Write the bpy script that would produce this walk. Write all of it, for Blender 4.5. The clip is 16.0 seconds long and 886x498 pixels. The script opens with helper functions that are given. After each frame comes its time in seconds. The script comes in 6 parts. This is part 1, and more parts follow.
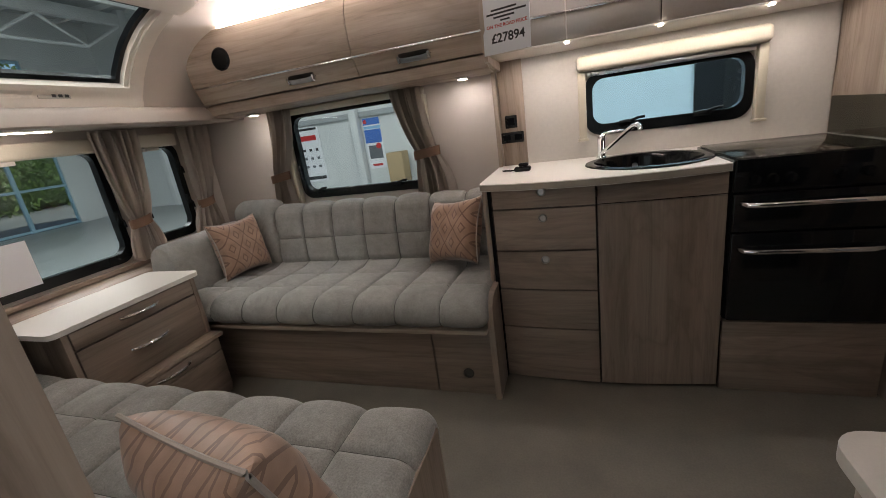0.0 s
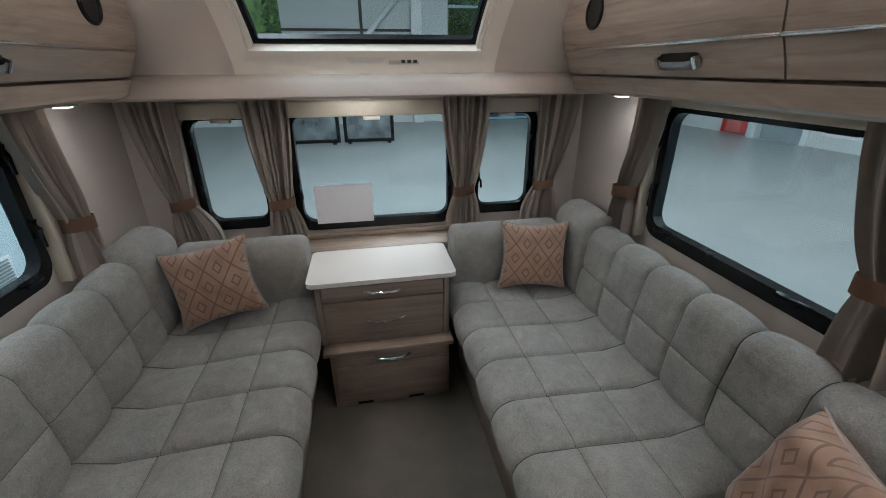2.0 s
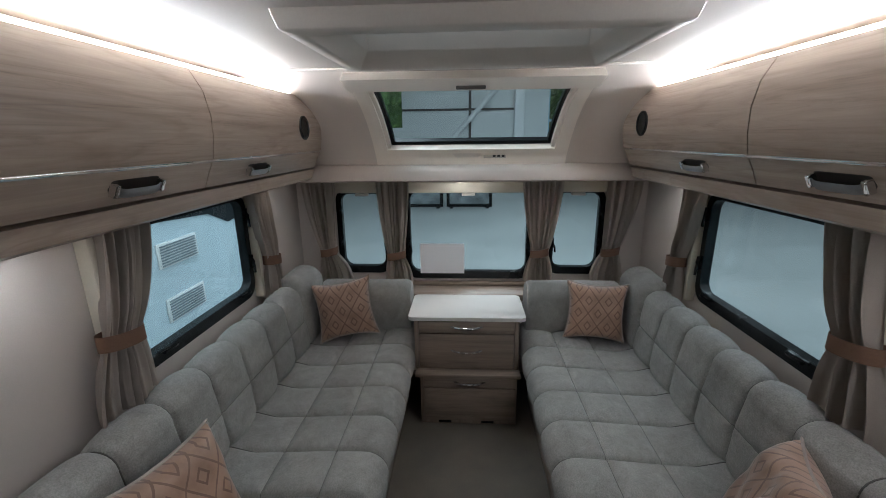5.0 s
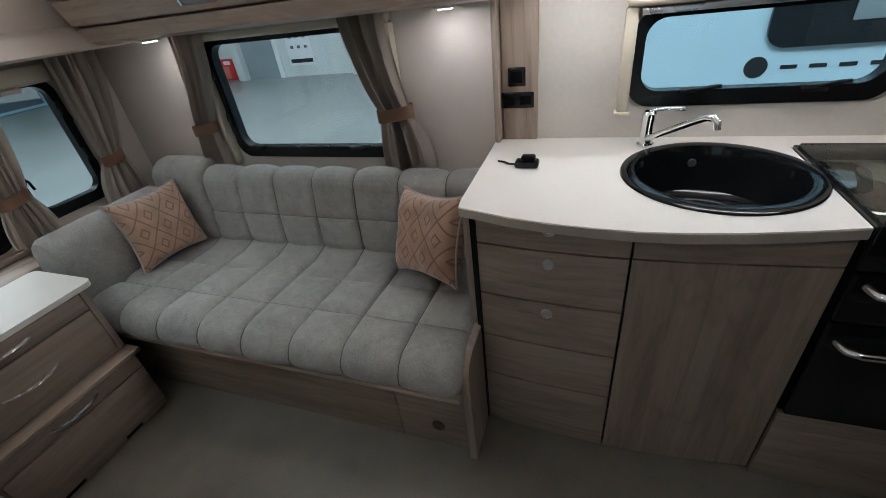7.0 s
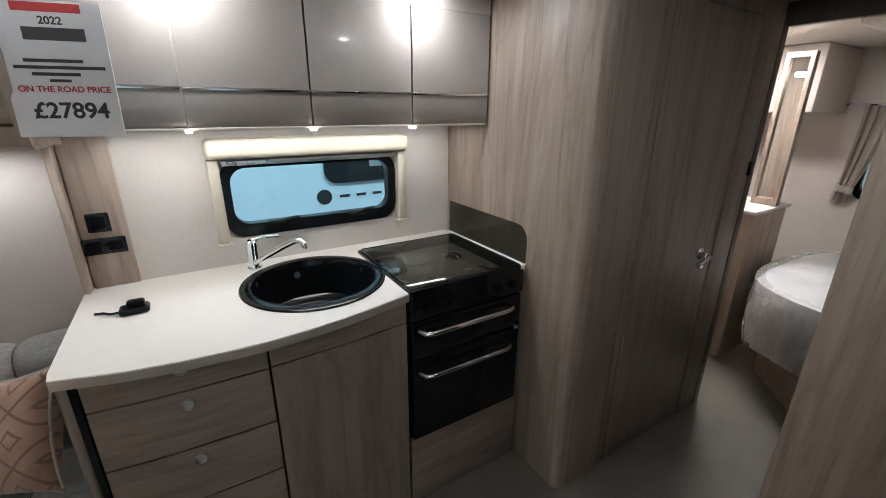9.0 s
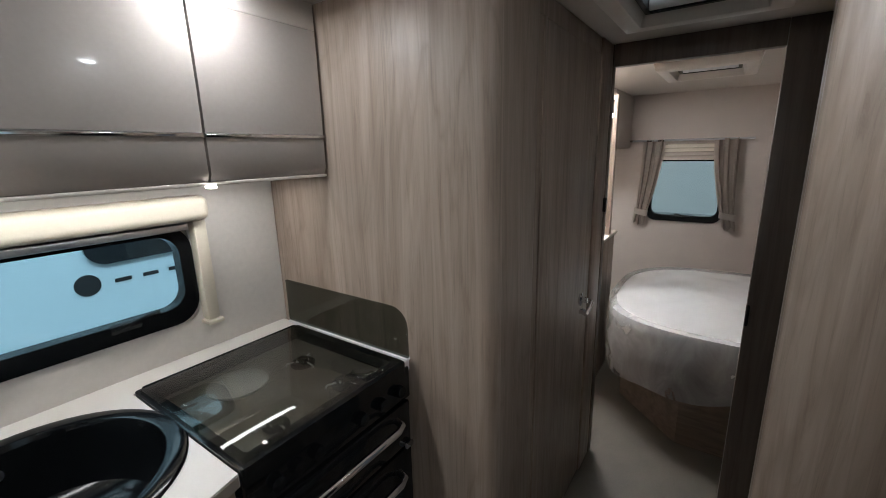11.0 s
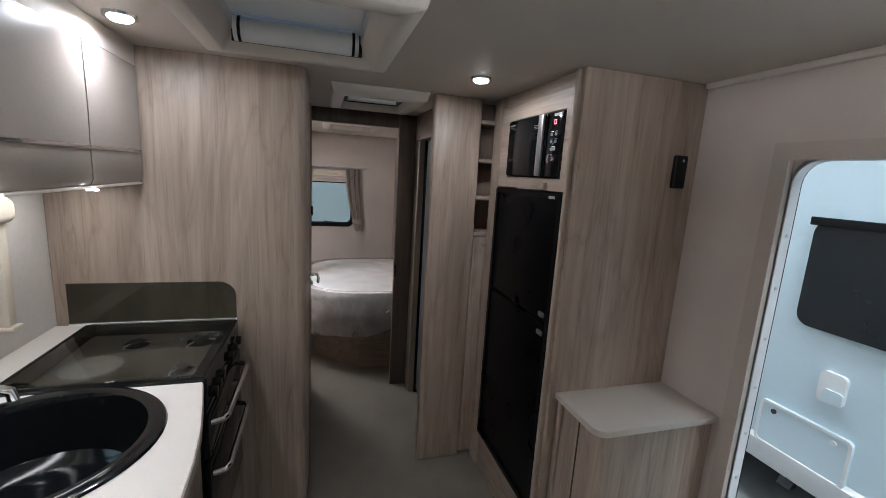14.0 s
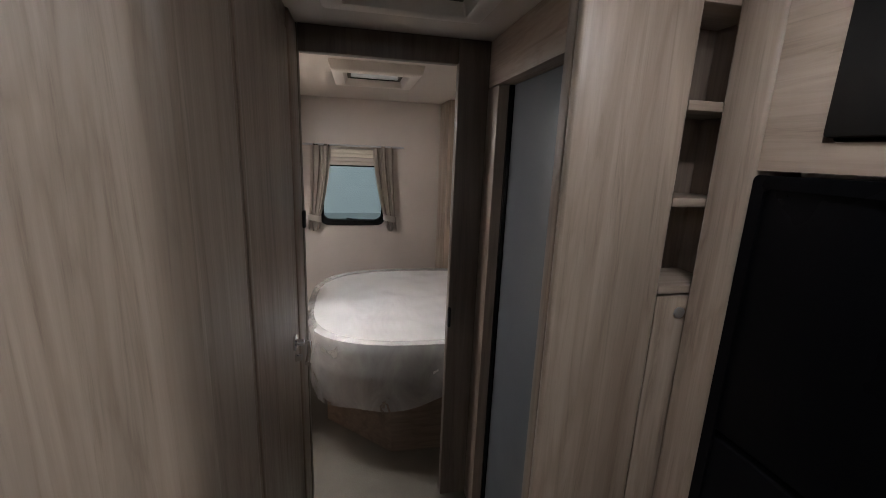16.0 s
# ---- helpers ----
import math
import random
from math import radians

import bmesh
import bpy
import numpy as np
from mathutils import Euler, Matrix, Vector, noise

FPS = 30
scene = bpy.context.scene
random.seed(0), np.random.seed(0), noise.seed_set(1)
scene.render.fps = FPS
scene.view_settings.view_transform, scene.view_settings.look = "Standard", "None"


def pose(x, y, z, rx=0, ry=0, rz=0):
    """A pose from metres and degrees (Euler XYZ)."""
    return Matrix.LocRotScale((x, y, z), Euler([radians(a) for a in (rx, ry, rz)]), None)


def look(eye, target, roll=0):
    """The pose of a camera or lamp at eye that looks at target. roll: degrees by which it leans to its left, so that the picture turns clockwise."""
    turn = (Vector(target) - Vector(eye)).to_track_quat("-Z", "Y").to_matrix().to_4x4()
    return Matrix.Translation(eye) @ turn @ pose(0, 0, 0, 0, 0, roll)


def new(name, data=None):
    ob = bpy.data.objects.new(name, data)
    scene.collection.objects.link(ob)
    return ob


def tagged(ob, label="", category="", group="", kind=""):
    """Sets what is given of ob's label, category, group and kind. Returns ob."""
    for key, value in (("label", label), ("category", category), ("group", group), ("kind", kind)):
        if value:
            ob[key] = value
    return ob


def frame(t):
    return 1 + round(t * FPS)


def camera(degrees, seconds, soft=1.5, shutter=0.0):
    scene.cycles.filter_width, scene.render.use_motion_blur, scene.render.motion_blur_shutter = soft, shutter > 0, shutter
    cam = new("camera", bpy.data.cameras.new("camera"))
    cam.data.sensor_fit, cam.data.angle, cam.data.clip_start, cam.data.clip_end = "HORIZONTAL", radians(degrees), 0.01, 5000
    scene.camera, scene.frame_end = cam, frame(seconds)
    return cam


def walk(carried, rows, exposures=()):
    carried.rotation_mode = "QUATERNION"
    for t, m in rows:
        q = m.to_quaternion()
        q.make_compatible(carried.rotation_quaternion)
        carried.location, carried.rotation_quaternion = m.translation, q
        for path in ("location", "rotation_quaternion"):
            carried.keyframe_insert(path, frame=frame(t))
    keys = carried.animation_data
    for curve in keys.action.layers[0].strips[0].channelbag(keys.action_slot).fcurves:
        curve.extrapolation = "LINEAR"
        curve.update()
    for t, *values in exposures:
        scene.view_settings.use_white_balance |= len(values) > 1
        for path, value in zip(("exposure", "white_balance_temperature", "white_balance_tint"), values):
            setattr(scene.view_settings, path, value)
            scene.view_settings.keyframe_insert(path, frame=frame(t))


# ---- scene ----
cam = camera(94.0, 16.0, soft=0.8)
# seconds, eye, yaw, pitch, roll
PATH = [
    (0.0, (2.388, -0.040, 1.158), 19.18, -16.75, -8.08),
    (0.5, (2.375, 0.328, 1.184), 27.80, -13.53, -10.10),
    (1.0, (2.343, 0.717, 1.364), 41.09, -18.43, -8.49),
    (1.5, (2.159, 0.933, 1.420), 55.92, -21.88, 0.78),
    (2.0, (2.194, 1.053, 1.456), 79.66, -23.73, -0.35),
    (2.5, (2.369, 1.077, 1.469), 90.30, -24.01, -1.73),
    (3.0, (2.601, 0.994, 1.506), 88.16, -20.69, 0.14),
    (3.2, (2.661, 0.971, 1.532), 86.86, -17.57, 0.32),
    (5.3, (2.680, 1.081, 1.573), 94.41, -15.94, -0.78),
    (5.5, (2.586, 1.007, 1.553), 92.33, -20.74, -0.46),
    (6.0, (2.352, 0.851, 1.499), 78.66, -27.54, -0.68),
    (6.5, (2.344, 0.788, 1.410), 52.87, -29.68, -6.76),
    (7.0, (2.330, 0.654, 1.408), 21.75, -32.31, -7.45),
    (7.5, (2.322, 0.534, 1.411), 3.46, -32.33, -4.60),
    (8.0, (2.335, 0.484, 1.424), -10.04, -30.27, -2.84),
    (8.5, (2.341, 0.474, 1.452), -21.20, -25.41, -1.57),
    (8.7, (2.343, 0.486, 1.470), -26.30, -22.05, -0.63),
    (10.8, (2.525, 0.835, 1.461), -47.49, -12.41, -1.24),
    (11.0, (2.582, 0.914, 1.469), -55.24, -13.39, -1.40),
    (11.5, (2.536, 1.067, 1.483), -83.80, -16.33, 0.38),
    (12.0, (2.328, 1.132, 1.491), -101.09, -16.03, 0.95),
    (12.5, (2.049, 1.146, 1.480), -106.68, -16.59, -0.52),
    (13.0, (1.853, 1.225, 1.481), -108.75, -15.90, -0.21),
    (13.5, (1.672, 1.304, 1.493), -107.43, -13.31, 3.44),
    (14.0, (1.709, 1.295, 1.497), -106.91, -10.16, 3.44),
    (14.5, (1.941, 1.186, 1.513), -106.21, -6.64, 1.57),
    (15.0, (2.210, 1.147, 1.506), -107.71, -6.24, 2.95),
    (15.5, (2.597, 1.188, 1.513), -108.85, -8.14, 4.71),
    (16.0, (2.917, 1.156, 1.468), -101.86, -12.89, 2.36),
]
S = 1.05  # metres to one unit of the plan
EXPOSURES = [(0.0, 0.1, 7030, 16.4), (0.5, 0.13, 6780, 14.4), (1.0, 0.1, 6330, 11.9), (2.5, 0.05, 6130, 9.9), (3.2, 0.05, 6080, 9.4), (5.4, -0.2, 5930, 8.9), (6.2, -0.05, 6030, 8.9), (6.5, -0.05, 5930, 6.9), (7.3, 0.1, 6180, 10.4), (8.0, 0.2, 6230, 10.9), (8.5, 0.23, 6080, 8.4), (11.0, 0.05, 6080, 7.9), (11.5, 0.0, 6080, 8.9),
             (12.0, -0.1, 6130, 10.4), (12.5, 0.0, 5930, 8.4), (13.0, 0.1, 5880, 8.4), (14.5, 0.1, 6130, 11.9), (15.2, 0.0, 6200, 11.2), (16.0, -0.08, 6300, 10.9)]
walk(cam, [(t, pose(S * e[0], S * e[1], S * e[2], 90 + pitch, 0, yaw) @ pose(0, 0, 0, 0, 0, roll)) for t, e, yaw, pitch, roll in PATH],
     exposures=EXPOSURES)

# ---- world and lights ----
world = bpy.data.worlds.new("world")
scene.world = world
world.use_nodes = True
wn = world.node_tree
sky = wn.nodes.new("ShaderNodeTexSky")
sky.sky_type = "NISHITA"
sky.sun_disc = False
sky.sun_elevation = radians(58)
sky.sun_rotation = radians(66)
wn.links.new(sky.outputs[0], wn.nodes["Background"].inputs[0])
wn.nodes["Background"].inputs[1].default_value = 0.15


def lamp(name, x, y, z, sx, sy, watts, colour, aim=(0, 0, -1)):
    data = bpy.data.lights.new(name, "AREA")
    data.shape, data.size, data.size_y, data.energy, data.color = "RECTANGLE", sx * S, sy * S, watts, colour
    ob = new(name, data)
    ob.matrix_world = look((S * x, S * y, S * z), (S * (x + aim[0]), S * (y + aim[1]), S * (z + aim[2])))
    return ob


WARM, COOL, HALL = (1.0, 0.965, 0.93), (0.95, 0.975, 1.0), (0.90, 0.97, 1.0)
sun_data = bpy.data.lights.new("sun", "SUN")
sun_data.energy, sun_data.angle, sun_data.color = 5.0, radians(0.5), (1.0, 0.95, 0.87)
sun_ob = new("sun", sun_data)
sun_ob.matrix_world = look((0, 0, 20), (-9, -4, 4))
# Unseen fill lamps at hall roof height, added to set the brightness outside.
lamp("hall_fill_lamp", -5.0, 3.5, 5.93, 5, 6, 800, HALL)
lamp("hall_fill_lamp", 3, 7.5, 5.93, 10, 6, 450, HALL)
# These two are placed to brighten the bedroom window view and the neighbouring caravan.
lamp("hall_fill_lamp", 11, 2.0, 5.93, 4, 6, 260, HALL)
lamp("hall_fill_lamp", 2, -1.0, 5.93, 10, 3, 880, HALL)
lamp("led_strip_lamp", 1.27, 2.03, 1.81, 1.4, 0.03, 23.0, COOL, (0, -0.5, 1))
lamp("led_strip_lamp", 1.27, 0.15, 1.81, 1.4, 0.03, 23.0, COOL, (0, 0.5, 1))
lamp("kitchen_strip_lamp", 2.72, 2.03, 1.395, 1.2, 0.03, 2.6, WARM, (0, 0.0, -1))
lamp("downlight_lamp", 3.24, 0.72, 1.836, 0.05, 0.05, 1.9, COOL)
lamp("downlight_lamp", 3.08, 1.80, 1.836, 0.05, 0.05, 2.4, COOL)
lamp("downlight_lamp", 2.38, 1.80, 1.836, 0.05, 0.05, 2.5, COOL)
lamp("valance_lamp", 0.30, 1.05, 1.341, 0.02, 0.32, 0.6, WARM, (-0.3, 0, -1))
# Added fill light for the bedroom; it has no fitting.
lamp("bedroom_fill_lamp", 5.1, 1.75, 1.85, 0.3, 0.3, 21.0, WARM)
for sx, sy in ((1.88, 2.06), (1.88, 0.12), (0.62, 2.06), (0.62, 0.12)):
    lamp("reading_spot_lamp", sx, sy, 1.343, 0.04, 0.04, 0.45, COOL)

# ---- materials ----


def principled(name):
    m = bpy.data.materials.new(name)
    m.use_nodes = True
    return m, m.node_tree, m.node_tree.nodes["Principled BSDF"]


def link(nt, a, b):
    nt.links.new(a, b)


def noise_node(nt, scale, detail=4, stretch=(1, 1, 1), rough=0.55, distortion=0.0):
    tc = nt.nodes.new("ShaderNodeTexCoord")
    mp = nt.nodes.new("ShaderNodeMapping")
    mp.inputs["Scale"].default_value = stretch
    n = nt.nodes.new("ShaderNodeTexNoise")
    n.inputs["Scale"].default_value, n.inputs["Detail"].default_value = scale, detail
    n.inputs["Roughness"].default_value, n.inputs["Distortion"].default_value = rough, distortion
    link(nt, tc.outputs["Object"], mp.inputs[0])
    link(nt, mp.outputs[0], n.inputs["Vector"])
    return n


def ramp(nt, fac, stops):
    r = nt.nodes.new("ShaderNodeValToRGB")
    while len(r.color_ramp.elements) < len(stops):
        r.color_ramp.elements.new(0.5)
    for e, (p, c) in zip(r.color_ramp.elements, stops):
        e.position, e.color = p, (*c, 1)
    link(nt, fac, r.inputs[0])
    return r


def blend(nt, a, b, fac, mode="MIX"):
    m = nt.nodes.new("ShaderNodeMix")
    m.data_type, m.blend_type = "RGBA", mode
    for sock, v in ((m.inputs[0], fac), (m.inputs[6], a), (m.inputs[7], b)):
        if hasattr(v, "is_output"):
            link(nt, v, sock)
        else:
            sock.default_value = v if isinstance(v, float) else (*v, 1)
    return m.outputs[2]


def bump(nt, bsdf, height, strength, dist=0.002):
    b = nt.nodes.new("ShaderNodeBump")
    b.inputs["Strength"].default_value, b.inputs["Distance"].default_value = strength, dist
    link(nt, height, b.inputs["Height"])
    link(nt, b.outputs[0], bsdf.inputs["Normal"])


def tint(c, k):
    return tuple(v * k for v in c)


def plain(name, colour, rough=0.5, metal=0.0, var=0.08, grain=120, relief=0.1, wear=3.0, coat=0.0, spec=0.5):
    """A surface with a fine grain and a broad unevenness."""
    m, nt, b = principled(name)
    fine, broad = noise_node(nt, grain, 3), noise_node(nt, wear, 4)
    c1 = ramp(nt, broad.outputs[0], [(0.3, tint(colour, 1 - var)), (0.7, tint(colour, 1 + var))])
    c2 = ramp(nt, fine.outputs[0], [(0.3, (1 - var, 1 - var, 1 - var)), (0.7, (1, 1, 1))])
    link(nt, blend(nt, c1.outputs[0], c2.outputs[0], 1.0, "MULTIPLY"), b.inputs["Base Color"])
    rr = ramp(nt, broad.outputs[0], [(0.3, (rough * 0.85,) * 3), (0.7, (min(1, rough * 1.15),) * 3)])
    link(nt, rr.outputs[0], b.inputs["Roughness"])
    b.inputs["Metallic"].default_value = metal
    b.inputs["Coat Weight"].default_value = coat
    b.inputs["Specular IOR Level"].default_value = spec
    if relief:
        bump(nt, b, fine.outputs[0], relief)
    return m


def wood(name, axis, light=(0.40, 0.318, 0.258), dark=(0.20, 0.155, 0.123)):
    """Greyed elm laminate, with its grain along one axis."""
    m, nt, b = principled(name)
    def along(a, s):
        return tuple(a if i == axis else s for i in range(3))
    streak = noise_node(nt, 1.0, 7, along(1.3, 26), 0.72, 2.2)
    band = noise_node(nt, 1.0, 4, along(0.45, 12), 0.6, 1.4)
    fig = noise_node(nt, 1.0, 4, along(0.6, 3.6), 0.55, 1.6)
    wv = nt.nodes.new("ShaderNodeMath")
    wv.operation = "MULTIPLY"
    wv.inputs[1].default_value = 8.0
    link(nt, fig.outputs[0], wv.inputs[0])
    fr = nt.nodes.new("ShaderNodeMath")
    fr.operation = "PINGPONG"
    fr.inputs[1].default_value = 1.0
    link(nt, wv.outputs[0], fr.inputs[0])
    c1 = ramp(nt, streak.outputs[0], [(0.28, tint(dark, 1.25)), (0.46, tint(light, 0.90)), (0.70, tint(light, 1.06))])
    c2 = ramp(nt, fr.outputs[0], [(0.0, (0.70, 0.665, 0.635)), (0.3, (0.93, 0.91, 0.90)), (1.0, (1, 1, 1))])
    c3 = ramp(nt, band.outputs[0], [(0.32, (0.72, 0.69, 0.665)), (0.5, (0.96, 0.945, 0.93)), (0.68, (1.14, 1.14, 1.14))])
    figured = blend(nt, c1.outputs[0], c2.outputs[0], 0.6, "MULTIPLY")
    link(nt, blend(nt, figured, c3.outputs[0], 0.75, "MULTIPLY"), b.inputs["Base Color"])
    rr = ramp(nt, streak.outputs[0], [(0.3, (0.5,) * 3), (0.7, (0.36,) * 3)])
    link(nt, rr.outputs[0], b.inputs["Roughness"])
    bump(nt, b, streak.outputs[0], 0.12, 0.001)
    return m


def glow(name, colour, power):
    m, nt, b = principled(name)
    b.inputs["Base Color"].default_value = (0.8, 0.8, 0.8, 1)
    b.inputs["Emission Color"].default_value = (*colour, 1)
    b.inputs["Emission Strength"].default_value = power
    return m


def pane_glass(name, colour, rough=0.0, mirror=0.03):
    """A thin pane: mostly clear, with a gloss that grows towards grazing."""
    m, nt, b = principled(name)
    tr = nt.nodes.new("ShaderNodeBsdfTransparent")
    gl = nt.nodes.new("ShaderNodeBsdfGlossy")
    lw = nt.nodes.new("ShaderNodeLayerWeight")
    pw = nt.nodes.new("ShaderNodeMath")
    ad = nt.nodes.new("ShaderNodeMath")
    mx = nt.nodes.new("ShaderNodeMixShader")
    lw.inputs[0].default_value = 0.5
    pw.operation, pw.inputs[1].default_value = "POWER", 4.5
    ad.operation, ad.inputs[1].default_value, ad.inputs[2].default_value = "MULTIPLY_ADD", 0.55, mirror
    link(nt, lw.outputs["Facing"], pw.inputs[0])
    link(nt, pw.outputs[0], ad.inputs[0])
    tr.inputs[0].default_value = (*colour, 1)
    gl.inputs["Roughness"].default_value = rough
    link(nt, ad.outputs[0], mx.inputs[0])
    link(nt, tr.outputs[0], mx.inputs[1])
    link(nt, gl.outputs[0], mx.inputs[2])
    link(nt, mx.outputs[0], nt.nodes["Material Output"].inputs[0])
    return m


WOOD_X, WOOD_Y, WOOD_Z = wood("laminate_along", 0), wood("laminate_across", 1), wood("laminate_upright", 2)
# The same laminate darkened for low fronts: the shade below is put into the colour.
SHADED_X, SHADED_Y, SHADED_Z = (wood(n, a, (0.265, 0.207, 0.165), (0.142, 0.108, 0.085)) for n, a in (("shaded_laminate_along", 0), ("shaded_laminate_across", 1), ("shaded_laminate_upright", 2)))
# Darker door laminate, also used where shade is put into the colour.
WOOD_DOOR_SHADE = wood("laminate_door_and_shade", 2, (0.30, 0.235, 0.19), (0.17, 0.13, 0.10))
WORKTOP_EDGE = plain("worktop_edging", (0.34, 0.29, 0.245), 0.45, 0, 0.1, 120, 0.05)
LINING = plain("wall_lining", (0.585, 0.518, 0.468), 0.62, 0, 0.05, 260, 0.25)
CEILING = plain("ceiling_lining", (0.60, 0.545, 0.49), 0.6, 0, 0.04, 200, 0.15)
KITCHEN_WALL = plain("kitchen_lining", (0.66, 0.62, 0.575), 0.55, 0, 0.06, 60, 0.08)
FLOOR_VINYL = plain("floor_vinyl", (0.165, 0.145, 0.116), 0.6, 0, 0.17, 140, 0.4, 5)
WORKTOP = plain("worktop_laminate", (0.74, 0.70, 0.65), 0.38, 0, 0.03, 300, 0.04)
TAUPE = plain("taupe_gloss_panel", (0.36, 0.315, 0.285), 0.22, 0, 0.04, 90, 0.03, coat=0.3)
CREAM = plain("cream_plastic", (0.67, 0.61, 0.55), 0.4, 0, 0.04, 150, 0.05)
LATCH = plain("dull_metal", (0.55, 0.54, 0.52), 0.30, 1.0, 0.1, 90, 0.05)
BLIND = plain("blind_plastic", (0.64, 0.58, 0.47), 0.45, 0, 0.04, 150, 0.05)
WHITE = plain("white_paint", (0.78, 0.79, 0.79), 0.35, 0, 0.03, 40, 0.03)
BLACK = plain("black_rubber", (0.005, 0.006, 0.007), 0.24, 0, 0.2, 80, 0.05, spec=0.3)
SEAM = plain("dark_seam_thread", (0.12, 0.113, 0.105), 0.9, 0, 0.15, 300, 0.2)
VALANCE = plain("valance_film", (0.445, 0.38, 0.335), 0.5, 0, 0.06, 180, 0.1, 1.5)
BLACK_GLOSS = plain("black_enamel", (0.006, 0.007, 0.008), 0.10, 0, 0.2, 30, 0.0, spec=0.35)
BLACK_SATIN = plain("black_door_film", (0.004, 0.004, 0.005), 0.30, 0, 0.2, 60, 0.02, spec=0.07)
CHROME = plain("chrome", (0.82, 0.83, 0.85), 0.10, 1.0, 0.03, 20, 0.0)
STEEL = plain("brushed_steel", (0.62, 0.63, 0.65), 0.30, 1.0, 0.08, 220, 0.05)
DARK_EDGE = plain("dark_edge_trim", (0.05, 0.042, 0.036), 0.5, 0, 0.1, 90, 0.05)
PAPER = plain("paper", (0.80, 0.80, 0.83), 0.7, 0, 0.02, 200, 0.05)
RED = plain("red_print", (0.55, 0.03, 0.03), 0.5, 0, 0.05, 100, 0.02)
INK = plain("black_print", (0.02, 0.02, 0.022), 0.5, 0, 0.05, 100, 0.02)
BLUE = plain("blue_print", (0.05, 0.16, 0.50), 0.5, 0, 0.05, 100, 0.02)
ORANGE = plain("orange_reflector", (0.9, 0.25, 0.04), 0.3, 0, 0.05, 100, 0.02)
SURROUND = plain("surround_plastic", (0.76, 0.685, 0.605), 0.38, 0, 0.04, 150, 0.05)
CURTAIN = plain("curtain_cloth", (0.53, 0.46, 0.40), 0.85, 0, 0.10, 420, 0.5)
PIPING = plain("piping_satin", (0.38, 0.325, 0.285), 0.5, 0, 0.1, 200, 0.2)
TIE = plain("tieback_leatherette", (0.30, 0.175, 0.115), 0.6, 0, 0.1, 200, 0.3)
HALL_FLOOR = plain("hall_floor_paint", (0.285, 0.295, 0.292), 0.34, 0, 0.10, 14, 0.02, 0.7)
HALL_WALL = plain("hall_cladding", (0.66, 0.675, 0.67), 0.6, 0, 0.04, 20, 0.05, 0.6)
HALL_STEEL = plain("hall_steelwork", (0.70, 0.71, 0.71), 0.5, 0, 0.05, 30, 0.03)
HALL_ROOF = plain("hall_roof_sheet", (0.36, 0.38, 0.39), 0.6, 0, 0.08, 20, 0.05, 0.8)
BODY_WHITE = plain("caravan_skin", (0.61, 0.73, 0.79), 0.28, 0, 0.02, 25, 0.02, 0.8)
DARK_WINDOW = plain("dark_acrylic", (0.010, 0.014, 0.018), 0.10, 0, 0.1, 20, 0.0)
CABINET_TOP = plain("cabinet_top_laminate", (0.56, 0.515, 0.465), 0.4, 0, 0.04, 300, 0.04)
GREY_PANEL = plain("shower_panel", (0.125, 0.135, 0.15), 0.35, 0, 0.06, 60, 0.05)
WINDOW_GLASS = pane_glass("acrylic_pane", (0.80, 0.86, 0.865))
KITCHEN_GLASS = pane_glass("tinted_pane", (0.76, 0.88, 0.92))
SMOKED = pane_glass("smoked_glass", (0.47, 0.49, 0.46), 0.03)
HOB_GLASS = pane_glass("hob_lid_glass", (0.70, 0.70, 0.66), 0.02, 0.075)
HALL_GLASS = pane_glass("hall_glazing", (0.85, 0.92, 0.94))
LED = glow("led_strip", (1.0, 0.96, 0.90), 16.0)
SPOT = glow("spot_lens", (1.0, 0.95, 0.88), 25.0)
DIGIT = glow("red_display", (1.0, 0.05, 0.08), 3.0)
# Emission put into the domes for the hall light shining through; no lamp there.
DOME_GLOW = glow("rooflight_dome_glow", (0.85, 0.95, 1.0), 0.35)
DIM_DOME = pane_glass("rooflight_acrylic", (0.22, 0.27, 0.33), 0.1)
LEAF = plain("leaf", (0.12, 0.19, 0.04), 0.5, 0, 0.4, 40, 0.1, 1.5)
LEAF_DRY = plain("dry_leaf", (0.26, 0.21, 0.06), 0.5, 0, 0.3, 40, 0.1, 1.5)
BARK = plain("bark", (0.10, 0.08, 0.06), 0.85, 0, 0.3, 60, 0.6, 5)
TARMAC = plain("tarmac", (0.16, 0.155, 0.15), 0.85, 0, 0.15, 90, 0.4, 0.6)


def upholstery():
    m, nt, b = principled("grey_chenille")
    f, g, w = noise_node(nt, 230, 3), noise_node(nt, 38, 6, (1, 1, 1), 0.75), noise_node(nt, 9, 6, (1, 1, 1), 0.65, 0.8)
    c = ramp(nt, g.outputs[0], [(0.3, (0.290, 0.278, 0.260)), (0.7, (0.372, 0.357, 0.334))])
    c2 = ramp(nt, f.outputs[0], [(0.3, (0.70, 0.70, 0.70)), (0.7, (1.06, 1.06, 1.06))])
    c3 = ramp(nt, w.outputs[0], [(0.32, (0.80, 0.80, 0.80)), (0.66, (1.05, 1.05, 1.05))])
    link(nt, blend(nt, blend(nt, c.outputs[0], c2.outputs[0], 1.0, "MULTIPLY"), c3.outputs[0], 1.0, "MULTIPLY"), b.inputs["Base Color"])
    b.inputs["Roughness"].default_value = 0.9
    b.inputs["Sheen Weight"].default_value = 0.12
    bump(nt, b, g.outputs[0], 0.6, 0.004)
    return m


